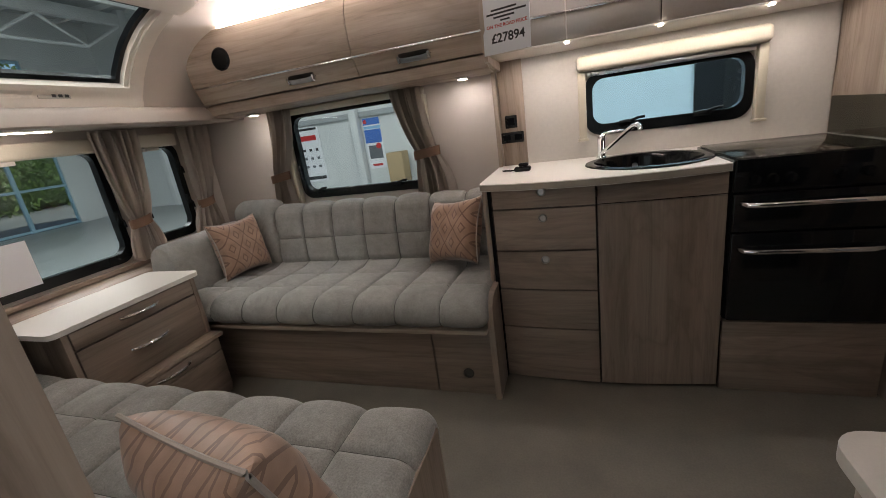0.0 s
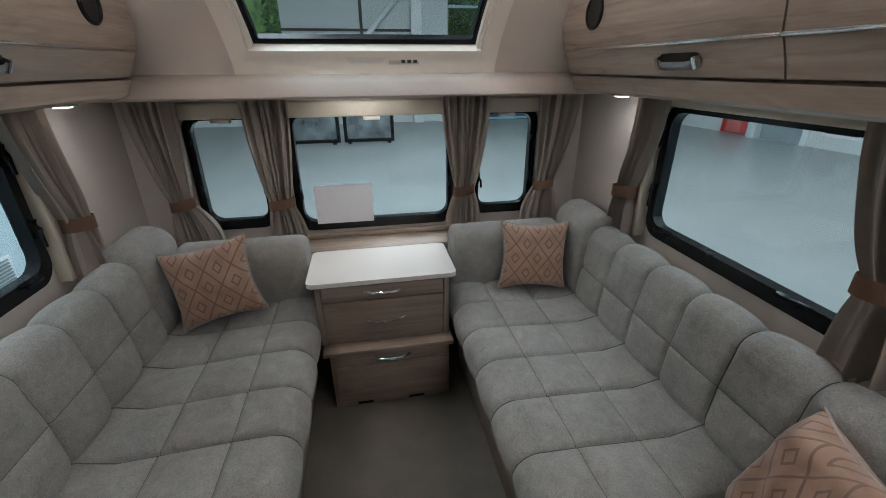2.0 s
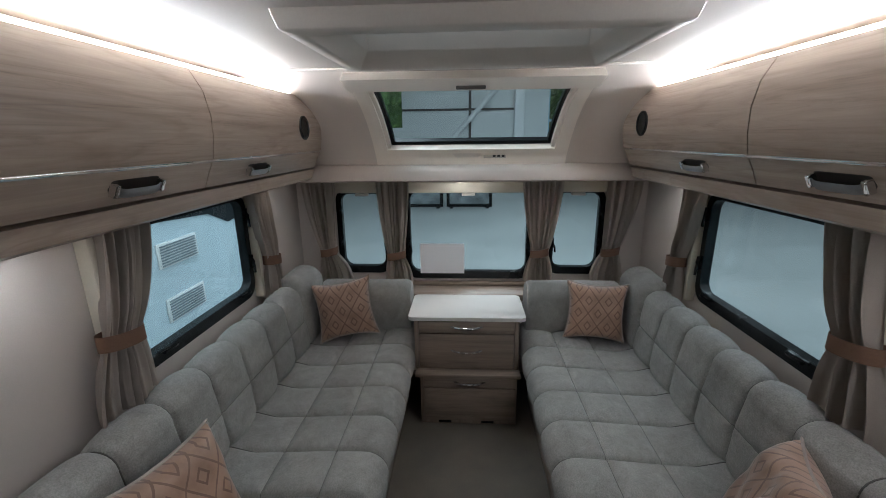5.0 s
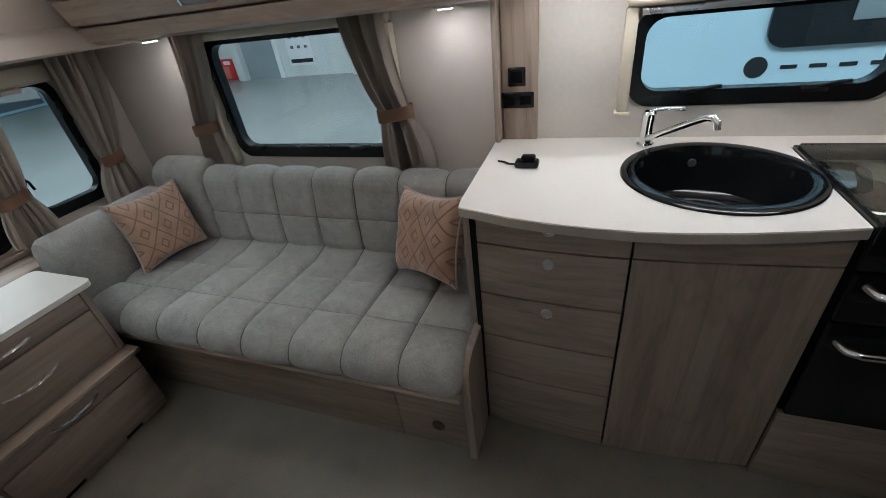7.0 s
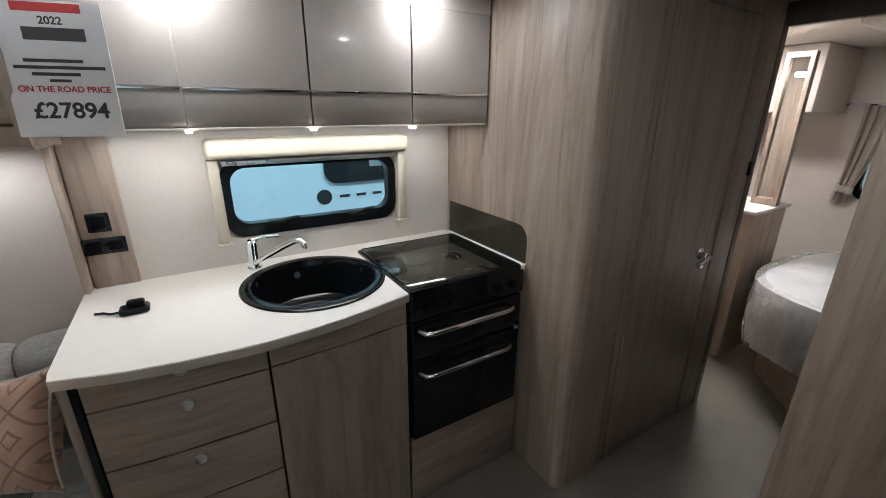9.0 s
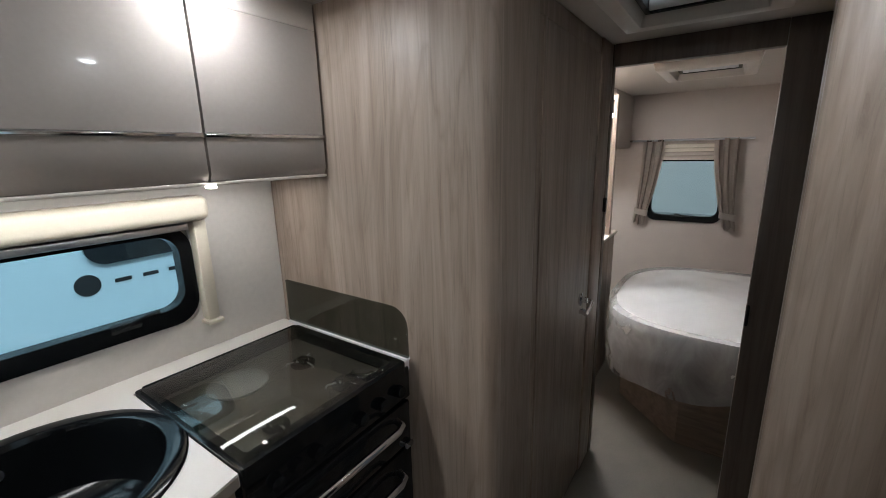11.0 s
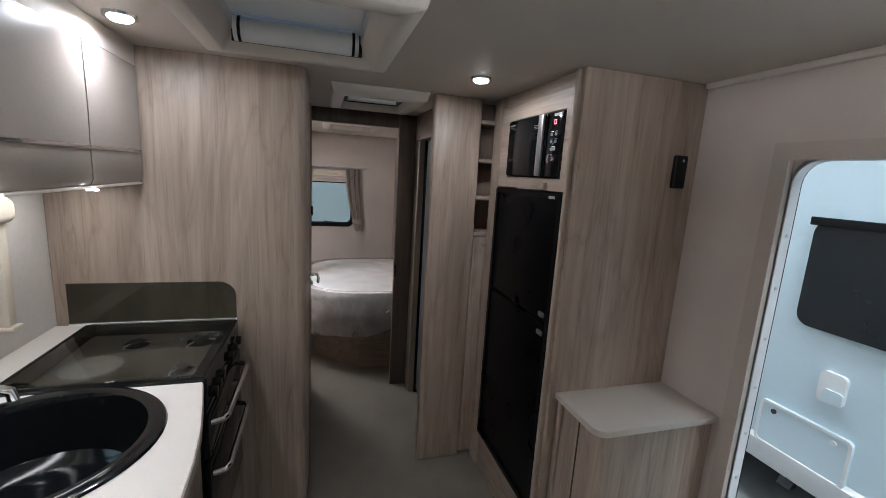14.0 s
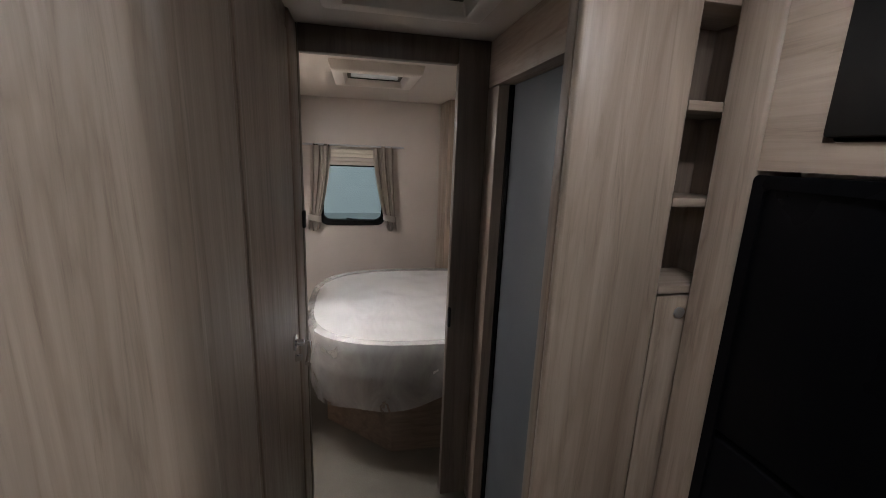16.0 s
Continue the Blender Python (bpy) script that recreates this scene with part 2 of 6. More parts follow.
def copper_cloth():
    """Copper satin with woven concentric diamonds, set out on the cushion's own face."""
    m, nt, b = principled("copper_satin")
    tc = nt.nodes.new("ShaderNodeTexCoord")
    sp = nt.nodes.new("ShaderNodeSeparateXYZ")
    link(nt, tc.outputs["Object"], sp.inputs[0])
    def op(kind, a, v=None):
        n = nt.nodes.new("ShaderNodeMath")
        n.operation = kind
        link(nt, a, n.inputs[0])
        if v is not None:
            if hasattr(v, "is_output"):
                link(nt, v, n.inputs[1])
            else:
                n.inputs[1].default_value = v
        return n.outputs[0]
    u = op("ABSOLUTE", op("SUBTRACT", op("FRACT", op("ADD", op("MULTIPLY", sp.outputs[0], 9.5), 20.5)), 0.5))
    v = op("ABSOLUTE", op("SUBTRACT", op("FRACT", op("ADD", op("MULTIPLY", sp.outputs[2], 7.0), 20.5)), 0.5))
    ring = op("FRACT", op("MULTIPLY", op("ADD", u, v), 3.0))
    line = op("LESS_THAN", op("ABSOLUTE", op("SUBTRACT", ring, 0.5)), 0.105)
    g, f = noise_node(nt, 14, 4), noise_node(nt, 300, 2)
    base = ramp(nt, g.outputs[0], [(0.3, (0.265, 0.155, 0.102)), (0.7, (0.40, 0.245, 0.168))])
    col = blend(nt, base.outputs[0], (0.165, 0.088, 0.060), op("MULTIPLY", line, 0.9))
    link(nt, col, b.inputs["Base Color"])
    b.inputs["Roughness"].default_value = 0.42
    b.inputs["Sheen Weight"].default_value = 0.3
    bump(nt, b, f.outputs[0], 0.25, 0.001)
    return m


def wrap_film():
    m, nt, b = principled("clear_wrap_over_white")
    n = noise_node(nt, 2.2, 3, (1, 2.0, 1), 0.4, 0.3)
    c = ramp(nt, n.outputs[0], [(0.3, (0.72, 0.71, 0.71)), (0.7, (0.82, 0.81, 0.81))])
    link(nt, c.outputs[0], b.inputs["Base Color"])
    b.inputs["Roughness"].default_value = 0.3
    b.inputs["Coat Weight"].default_value = 0.8
    b.inputs["Coat Roughness"].default_value = 0.08
    bump(nt, b, n.outputs[0], 0.5, 0.06)
    return m


def loose_film():
    """Clear plastic sheeting, milky and creased."""
    m, nt, b = principled("loose_clear_film")
    n = noise_node(nt, 7, 4, (1, 1, 0.6), 0.55, 1.2)
    b.inputs["Base Color"].default_value = (0.80, 0.79, 0.78, 1)
    b.inputs["Roughness"].default_value = 0.12
    a = ramp(nt, n.outputs[0], [(0.35, (0.30, 0.30, 0.30)), (0.7, (0.50, 0.50, 0.50))])
    link(nt, a.outputs[0], b.inputs["Alpha"])
    bump(nt, b, n.outputs[0], 0.5, 0.03)
    return m


FABRIC, COPPER, WRAP, FILM = upholstery(), copper_cloth(), wrap_film(), loose_film()
DOOR_CASING = plain("door_casing_film", (0.52, 0.455, 0.40), 0.5, 0, 0.06, 140, 0.1, 2.0)

# ---- mesh helpers ----


def link_mesh(name, bm, material, at, smooth):
    bm.transform(Matrix.Scale(S, 4))
    bmesh.ops.recalc_face_normals(bm, faces=bm.faces[:])
    me = bpy.data.meshes.new(name)
    bm.to_mesh(me)
    bm.free()
    me.materials.append(material)
    if smooth:
        me.shade_smooth()
        me.set_sharp_from_angle(angle=radians(38))
    return new(name, me)


def thing(name, at, label, category, group="", m=None):
    """An Empty at the base of a thing, in plan units."""
    ob = new(name)
    ob.empty_display_size = 0.05
    ob.matrix_basis = m if m is not None else Matrix.Translation(Vector(at) * S)
    return tagged(ob, label, category, group)


def part(name, bm, material, parent, label="", smooth=True, local=False):
    ob = link_mesh(name, bm, material, None, smooth)
    ob.parent = parent
    if not local:
        top, shift = parent, Vector((0, 0, 0))
        ob.matrix_parent_inverse = home(parent).inverted()
    return tagged(ob, label)


def home(ob):
    """The pose of a thing or part that has not been drawn yet."""
    m = ob.matrix_basis.copy()
    while ob.parent:
        m = ob.parent.matrix_basis @ ob.matrix_parent_inverse @ m
        ob = ob.parent
    return m


def solo(name, bm, material, label="", category="", kind="", group="", smooth=True):
    return tagged(link_mesh(name, bm, material, None, smooth), label, category, group, kind)


def box(x0, x1, y0, y1, z0, z1, r=0.0, seg=2, bm=None):
    out = bm or bmesh.new()
    b = bmesh.new()
    bmesh.ops.create_cube(b, size=1)
    b.transform(Matrix.Translation(((x0 + x1) / 2, (y0 + y1) / 2, (z0 + z1) / 2)) @ Matrix.Diagonal((x1 - x0, y1 - y0, z1 - z0, 1)))
    if r:
        bmesh.ops.bevel(b, geom=b.edges[:], offset=min(r, 0.49 * min(x1 - x0, y1 - y0, z1 - z0)), segments=seg, affect="EDGES", profile=0.5)
    return join(out, b)


def join(out, b):
    me = bpy.data.meshes.new("join")
    b.to_mesh(me)
    b.free()
    out.from_mesh(me)
    bpy.data.meshes.remove(me)
    return out


def prism(points, axis, lo, hi, bm=None):
    """A closed outline in the two other axes, drawn out along one axis (0 x, 1 y, 2 z)."""
    bm = bm or bmesh.new()
    def place(p, v):
        q = list(p)
        q.insert(axis, v)
        return q
    a = [bm.verts.new(place(p, lo)) for p in points]
    b = [bm.verts.new(place(p, hi)) for p in points]
    n = len(points)
    for i in range(n):
        bm.faces.new((a[i], a[(i + 1) % n], b[(i + 1) % n], b[i]))
    bm.faces.new(a)
    bm.faces.new(b[::-1])
    return bm


def rod(points, r, seg=10, bm=None):
    """A round bar along a run of points."""
    bm = bm or bmesh.new()
    pts = [Vector(p) for p in points]
    rings = []
    for i, p in enumerate(pts):
        d = (pts[min(i + 1, len(pts) - 1)] - pts[max(i - 1, 0)]).normalized()
        q = d.to_track_quat("Z", "Y").to_matrix()
        rings.append([bm.verts.new(p + q @ Vector((r * math.cos(a), r * math.sin(a), 0))) for a in (2 * math.pi * k / seg for k in range(seg))])
    for a, b in zip(rings, rings[1:]):
        for k in range(seg):
            bm.faces.new((a[k], a[(k + 1) % seg], b[(k + 1) % seg], b[k]))
    bm.faces.new(rings[0][::-1])
    bm.faces.new(rings[-1])
    return bm


def lathe(profile, centre, seg=32, bm=None):
    """A turned body about an upright axis; profile in (radius, height)."""
    bm = bm or bmesh.new()
    rings = []
    for r, z in profile:
        rings.append([bm.verts.new((centre[0] + max(r, 1e-4) * math.cos(2 * math.pi * k / seg), centre[1] + max(r, 1e-4) * math.sin(2 * math.pi * k / seg), centre[2] + z)) for k in range(seg)])
    for a, b in zip(rings, rings[1:]):
        for k in range(seg):
            bm.faces.new((a[k], a[(k + 1) % seg], b[(k + 1) % seg], b[k]))
    bm.faces.new(rings[0][::-1])
    bm.faces.new(rings[-1])
    return bm


def rounded(u0, u1, v0, v1, r, seg=6):
    """A rounded rectangle's outline, from the lower left corner on."""
    out = []
    for cu, cv, a0 in ((u0 + r, v0 + r, 180), (u1 - r, v0 + r, 270), (u1 - r, v1 - r, 0), (u0 + r, v1 - r, 90)):
        for k in range(seg + 1):
            a = radians(a0 + 90 * k / seg)
            out.append((cu + r * math.cos(a), cv + r * math.sin(a)))
    return out


def ring(outer, inner, axis, lo, hi, bm=None):
    """A frame between two outlines with as many points, drawn out along one axis."""
    bm = bm or bmesh.new()
    def place(p, v):
        q = list(p)
        q.insert(axis, v)
        return q
    loops = [[bm.verts.new(place(p, v)) for p in line] for line, v in ((outer, lo), (inner, lo), (inner, hi), (outer, hi))]
    n = len(outer)
    for a, b in zip(loops, loops[1:] + loops[:1]):
        for i in range(n):
            bm.faces.new((a[i], a[(i + 1) % n], b[(i + 1) % n], b[i]))
    return bm


def square_loop(u0, u1, v0, v1, seg=6):
    """The plain rectangle that goes with rounded(): as many points."""
    out = []
    for cu, cv, d0, d1 in ((u0, v0, (0, 1), (1, 0)), (u1, v0, (-1, 0), (0, 1)), (u1, v1, (0, -1), (-1, 0)), (u0, v1, (1, 0), (0, -1))):
        k2 = seg // 2
        for k in range(seg + 1):
            d, f = (d0, (k2 - k) / k2) if k < k2 else (d1, (k - k2) / (seg - k2))
            out.append((cu + d[0] * f * 0.02, cv + d[1] * f * 0.02))
    return out


def sheet(nu, nv, f, bm=None, close_u=False):
    bm = bm or bmesh.new()
    g = [[bm.verts.new(f(i / (nu if close_u else nu - 1), j / (nv - 1))) for j in range(nv)] for i in range(nu)]
    for i in range(nu if close_u else nu - 1):
        for j in range(nv - 1):
            bm.faces.new((g[i][j], g[(i + 1) % nu][j], g[(i + 1) % nu][j + 1], g[i][j + 1]))
    return bm


def arc(cx, cy, rx, ry, a0, a1, n=7):
    return [(cx + rx * math.cos(radians(a0 + (a1 - a0) * k / n)), cy + ry * math.sin(radians(a0 + (a1 - a0) * k / n))) for k in range(n + 1)]


W = 2.18


def side(y, far):
    """The same place on the far (kitchen) side, or mirrored to the door side."""
    return y if far else W - y

# ---- the caravan's shell ----
FRONT, REAR, TOP = 0.10, 6.35, 1.86
solo("floor", box(0.0, REAR + 0.04, -0.03, W + 0.03, -0.05, 0.0), FLOOR_VINYL, "beige textured vinyl floor of the caravan", "floor", "structure")


def pierced(axis, lo, hi, u0, u1, v0, v1, holes, bm=None):
    """A wall slab with rounded openings; holes are (u0, u1, v0, v1, r), in order along u."""
    bm = bm or bmesh.new()
    def slab(a, b, c, d):
        if b - a > 1e-4 and d - c > 1e-4:
            q = [(a, c), (b, c), (b, d), (a, d)]
            prism(q, axis, lo, hi, bm)
    at = u0
    for a, b, c, d, r in holes:
        m = 0.02
        slab(at, a - m, v0, v1)
        slab(a - m, b + m, v0, c - m)
        slab(a - m, b + m, d + m, v1)
        ring(square_loop(a - m, b + m, c - m, d + m), rounded(a, b, c, d, r), axis, lo, hi, bm)
        at = b + m
    slab(at, u1, v0, v1)
    return bm


SIDE_WIN = (0.77, 1.60, 0.835, 1.32, 0.06)
KITCHEN_WIN = (2.45, 3.11, 1.015, 1.275, 0.06)
DOOR = (2.10, 2.58, -0.05, 1.60, 0.07)
solo("wall_offside", pierced(1, W, W + 0.035, 0.0, REAR, -0.05, 1.95, [SIDE_WIN, KITCHEN_WIN]), LINING, "pale beige lined side wall", "wall", "structure")
solo("wall_nearside", pierced(1, -0.035, 0.0, 0.0, REAR, -0.06, 1.95, [SIDE_WIN, DOOR]), LINING, "pale beige lined side wall with the entrance", "wall", "structure")
FRONT_WINS = [(0.262, 0.575, 0.735, 1.26, 0.08), (0.70, 1.48, 0.70, 1.27, 0.06), (1.605, 1.918, 0.735, 1.26, 0.08)]
solo("wall_front", pierced(0, FRONT - 0.035, FRONT, 0.0, W, -0.05, 1.45, FRONT_WINS), LINING, "pale beige front wall below the valance", "wall", "structure")
solo("wall_rear", pierced(0, REAR, REAR + 0.035, 0.0, W, -0.05, 1.95, [(0.95, 1.45, 0.885, 1.36, 0.06)]), LINING, "pale beige bedroom end wall", "wall", "structure")

# roof lining with four rooflight openings
SHUTS = [(1.08, 1.62, 0.68, 1.54), (2.62, 3.13, 1.13, 1.58), (3.67, 4.08, 0.865, 1.205), (4.98, 5.38, 0.90, 1.235)]
roof = bmesh.new()
at = 0.80
for x0, x1, y0, y1 in SHUTS:
    box(at, x0, 0, W, TOP, TOP + 0.04, bm=roof)
    box(x0, x1, 0, y0, TOP, TOP + 0.04, bm=roof)
    box(x0, x1, y1, W, TOP, TOP + 0.04, bm=roof)
    at = x1
box(at, REAR + 0.03, 0, W, TOP, TOP + 0.04, bm=roof)
solo("ceiling", roof, CEILING, "smooth beige caravan ceiling with rooflight openings", "ceiling", "structure", smooth=False)
solo("trim", box(0.845, 0.87, 0.25, W - 0.25, TOP - 0.008, TOP, 0.003), CREAM, "thin pale ceiling joint strip", "trim", "structure")
for far in (True, False):
    y = side(W - 0.012, far)
    solo("trim", box(2.05, 2.9 if not far else 2.4, y - 0.012, y + 0.012, TOP - 0.02, TOP, 0.005), CREAM, "pale cornice strip between wall and ceiling", "trim", "structure")


def rooflight(x0, x1, y0, y1, label, blind, lit=False):
    """A framed ceiling hatch; a blind lets in little light unless lit gives it a glowing dome."""
    t = thing("rooflight", ((x0 + x1) / 2, (y0 + y1) / 2, TOP), label, "rooflight", "ceiling rooflights")
    e, g = 0.05, 0.028 if lit else 0.05
    sq = lambda d: [(x0 + d, y0 + d), (x1 - d, y0 + d), (x1 - d, y1 - d), (x0 + d, y1 - d)]
    bm = bmesh.new()
    loops = [(0.0 - e, TOP - 0.002), (0.0 - e + 0.012, TOP - 0.042), (0.012, TOP - 0.046), (g, TOP + 0.01), (g, TOP + 0.08), (-e, TOP + 0.08)]
    rows = [[bm.verts.new((*p, z)) for p in sq(d)] for d, z in loops]
    for a, b in zip(rows, rows[1:] + rows[:1]):
        for i in range(4):
            bm.faces.new((a[i], a[(i + 1) % 4], b[(i + 1) % 4], b[i]))
    bmesh.ops.bevel(bm, geom=bm.edges[:], offset=0.004, segments=1, affect="EDGES")
    part("frame", bm, CREAM, t)
    part("dome", box(x0 + 0.03, x1 - 0.03, y0 + 0.03, y1 - 0.03, TOP + 0.082, TOP + 0.1, 0.008), DIM_DOME if blind and not lit else DOME_GLOW, t, "grey acrylic dome" if blind and not lit else "pale translucent dome with a glow standing for hall light")
    if lit:
        part("dark_slot", ring(rounded(x0 + 0.027, x1 - 0.027, y0 + 0.027, y1 - 0.027, 0.004), rounded(x0 + 0.042, x1 - 0.042, y0 + 0.042, y1 - 0.042, 0.004), 2, TOP - 0.012, TOP + 0.03), BLACK, t, "dark seal round the opening")
        for xx in (x0 + 0.066, x1 - 0.066):
            part("blind_bar", rod([(xx, y0 + 0.044, TOP + 0.004), (xx, y1 - 0.044, TOP + 0.004)], 0.016, 16), WHITE, t, "white blind roller")
        for k in range(3):
            xx = x0 + 0.13 + (x1 - x0 - 0.26) * k / 2
            part("screen_rail", box(xx - 0.006, xx + 0.006, y0 + 0.044, y1 - 0.044, TOP + 0.006, TOP + 0.018, 0.003), CREAM, t)
    elif blind:
        part("blind_bar", rod([(x1 - 0.10, y0 + 0.06, TOP - 0.006), (x1 - 0.10, y1 - 0.06, TOP - 0.006)], 0.031, 18), WHITE, t, "white blind roller")
        part("blind_rail", box(x1 - 0.068, x1 - 0.058, y0 + 0.055, y1 - 0.055, TOP - 0.024, TOP + 0.025, 0.004), CREAM, t)
        part("dark_slot", box(x1 - 0.056, x1 - 0.046, y0 + 0.045, y1 - 0.045, TOP - 0.026, TOP + 0.034), BLACK, t)
        for yy in (y0 + 0.075, y1 - 0.075):
            part("end_cap", rod([(x1 - 0.10, yy - 0.004, TOP - 0.006), (x1 - 0.10, yy + 0.004, TOP - 0.006)], 0.0325, 18), BLACK, t)
        part("blind_sheet", box(x0 + 0.055, x1 - 0.11, y0 + 0.055, y1 - 0.055, TOP + 0.030, TOP + 0.034), WHITE, t, "white blind drawn across the opening")
    return t


rooflight(*SHUTS[0], "large cream-framed rooflight over the lounge", False)
rooflight(*SHUTS[1], "cream-framed rooflight with a white roller blind over the kitchen", True)
rooflight(*SHUTS[2], "cream-framed rooflight with a white roller blind over the passage", True, True)
rooflight(*SHUTS[3], "cream-framed rooflight over the bed", True, True)

# curved front above the windows, with the panoramic rooflight
CURVE = [(0.335, 1.43), (0.345, 1.50), (0.385, 1.59), (0.45, 1.68), (0.54, 1.755), (0.66, 1.815), (0.80, 1.86)]


def bulkhead(y0, y1, pts, bm=None, t=0.035):
    back = [(x - t * 0.8, z + t * 0.8) for x, z in pts]
    return prism([(x, z) for x, z in pts] + back[::-1], 1, y0, y1, bm)


nose = bmesh.new()
bulkhead(0.0, 0.60, CURVE, nose)
bulkhead(1.595, W, CURVE, nose)
bulkhead(0.60, 1.595, CURVE[:2], nose)
bulkhead(0.60, 1.595, CURVE[-2:], nose)
solo("wall_nose", nose, LINING, "curved beige front panel under the roof", "wall", "structure")
solo("trim", prism([(0.10, 1.36), (0.40, 1.345), (0.438, 1.347), (0.446, 1.355), (0.432, 1.40), (0.412, 1.420), (0.365, 1.435), (0.10, 1.435)], 1, 0.0, W), VALANCE,
     "smooth beige valance above the front windows", "valance", "structure")

vl = thing("valance_light", (0.30, 1.05, 1.3435), "slim glowing light strip under the front valance", "light")
part("lens", box(0.291, 0.309, 0.89, 1.21, 1.3435, 1.3475, 0.0015), LED, vl, "glowing white lens")
part("housing", box(0.285, 0.315, 0.88, 1.22, 1.3478, 1.3512, 0.001), CREAM, vl)

sun = thing("panoramic_rooflight", (0.45, 1.09, 1.44), "cream moulded panoramic rooflight in the curved front", "rooflight")


def on_curve(s):
    """A place on the curve by its share of the height."""
    z = 1.43 + (1.86 - 1.43) * s
    for (xa, za), (xb, zb) in zip(CURVE, CURVE[1:]):
        if z <= zb + 1e-6:
            return xa + (xb - xa) * (z - za) / (zb - za), z
    return CURVE[-1]


def curved_strip(s0, s1, ya, yb, yc, yd, out, thick, n=10, bm=None):
    """A strip that follows the curve from s0 (between ya and yb) to s1 (between yc and yd)."""
    bm = bm or bmesh.new()
    rows = []
    for i in range(n + 1):
        k = i / n
        x, z = on_curve(s0 + (s1 - s0) * k)
        a, b = ya + (yc - ya) * k, yb + (yd - yb) * k
        rows.append([bm.verts.new(p) for p in ((x + out * 0.75, a, z - out * 0.6), (x + out * 0.75, b, z - out * 0.6), (x + (out - thick) * 0.75, b, z - (out - thick) * 0.6), (x + (out - thick) * 0.75, a, z - (out - thick) * 0.6))])
    for p, q in zip(rows, rows[1:]):
        for j in range(4):
            bm.faces.new((p[j], p[(j + 1) % 4], q[(j + 1) % 4], q[j]))
    bm.faces.new(rows[0])
    bm.faces.new(rows[-1][::-1])
    return bm


surround = curved_strip(0.06, 0.235, 0.585, 1.61, 0.578, 1.617, 0.036, 0.05, 5)
curved_strip(0.90, 0.985, 0.543, 1.652, 0.538, 1.657, 0.062, 0.09, 4, surround)
curved_strip(0.235, 0.90, 0.578, 0.648, 0.549, 0.615, 0.036, 0.06, 12, surround)
curved_strip(0.235, 0.90, 1.547, 1.617, 1.580, 1.646, 0.036, 0.06, 12, surround)
bmesh.ops.remove_doubles(surround, verts=surround.verts[:], dist=0.0005)
bezel = curved_strip(0.205, 0.255, 0.648, 1.547, 0.65, 1.545, 0.040, 0.07, 3)
curved_strip(0.255, 0.91, 0.650, 0.668, 0.612, 0.632, 0.026, 0.06, 12, bezel)
curved_strip(0.255, 0.91, 1.527, 1.545, 1.563, 1.583, 0.026, 0.06, 12, bezel)
part("inner_bezel", bezel, SURROUND, sun, "raised cream inner edge around the pane")
part("finger_recess", curved_strip(0.15, 0.203, 1.02, 1.14, 1.0, 1.16, 0.0372, 0.01, 3), CREAM, sun)
part("surround", surround, SURROUND, sun, "cream moulded plastic surround")
seal = curved_strip(0.26, 0.30, 0.665, 1.53, 0.66, 1.535, 0.0, 0.03, 2)
curved_strip(0.30, 0.90, 0.665, 0.685, 0.63, 0.652, 0.0, 0.03, 10, seal)
curved_strip(0.30, 0.90, 1.51, 1.53, 1.543, 1.565, 0.0, 0.03, 10, seal)
curved_strip(0.87, 0.91, 0.62, 1.575, 0.62, 1.575, 0.0, 0.03, 2, seal)
part("seal", seal, BLACK, sun, "black rubber seal")
g = part("pane", curved_strip(0.26, 0.92, 0.66, 1.535, 0.615, 1.58, -0.03, 0.004, 10), WINDOW_GLASS, sun)
g.visible_shadow = False
x, z = on_curve(0.13)
part("warning_label", box(x + 0.0285, x + 0.0307, 1.17, 1.29, z - 0.018, z + 0.008, 0.0008), plain("label_grey", (0.45, 0.42, 0.38), 0.5), sun, "small printed label with grey bars")
for k in range(3):
    part("label_bar", box(x + 0.0309, x + 0.0319, 1.22 + 0.024 * k, 1.235 + 0.024 * k, z - 0.013, z + 0.004), INK, sun)
x, z = on_curve(0.95)
part("blind_grip", box(x + 0.02, x + 0.04, 1.03, 1.16, z - 0.06, z - 0.045, 0.004), DARK_EDGE, sun)

# ---- windows ----


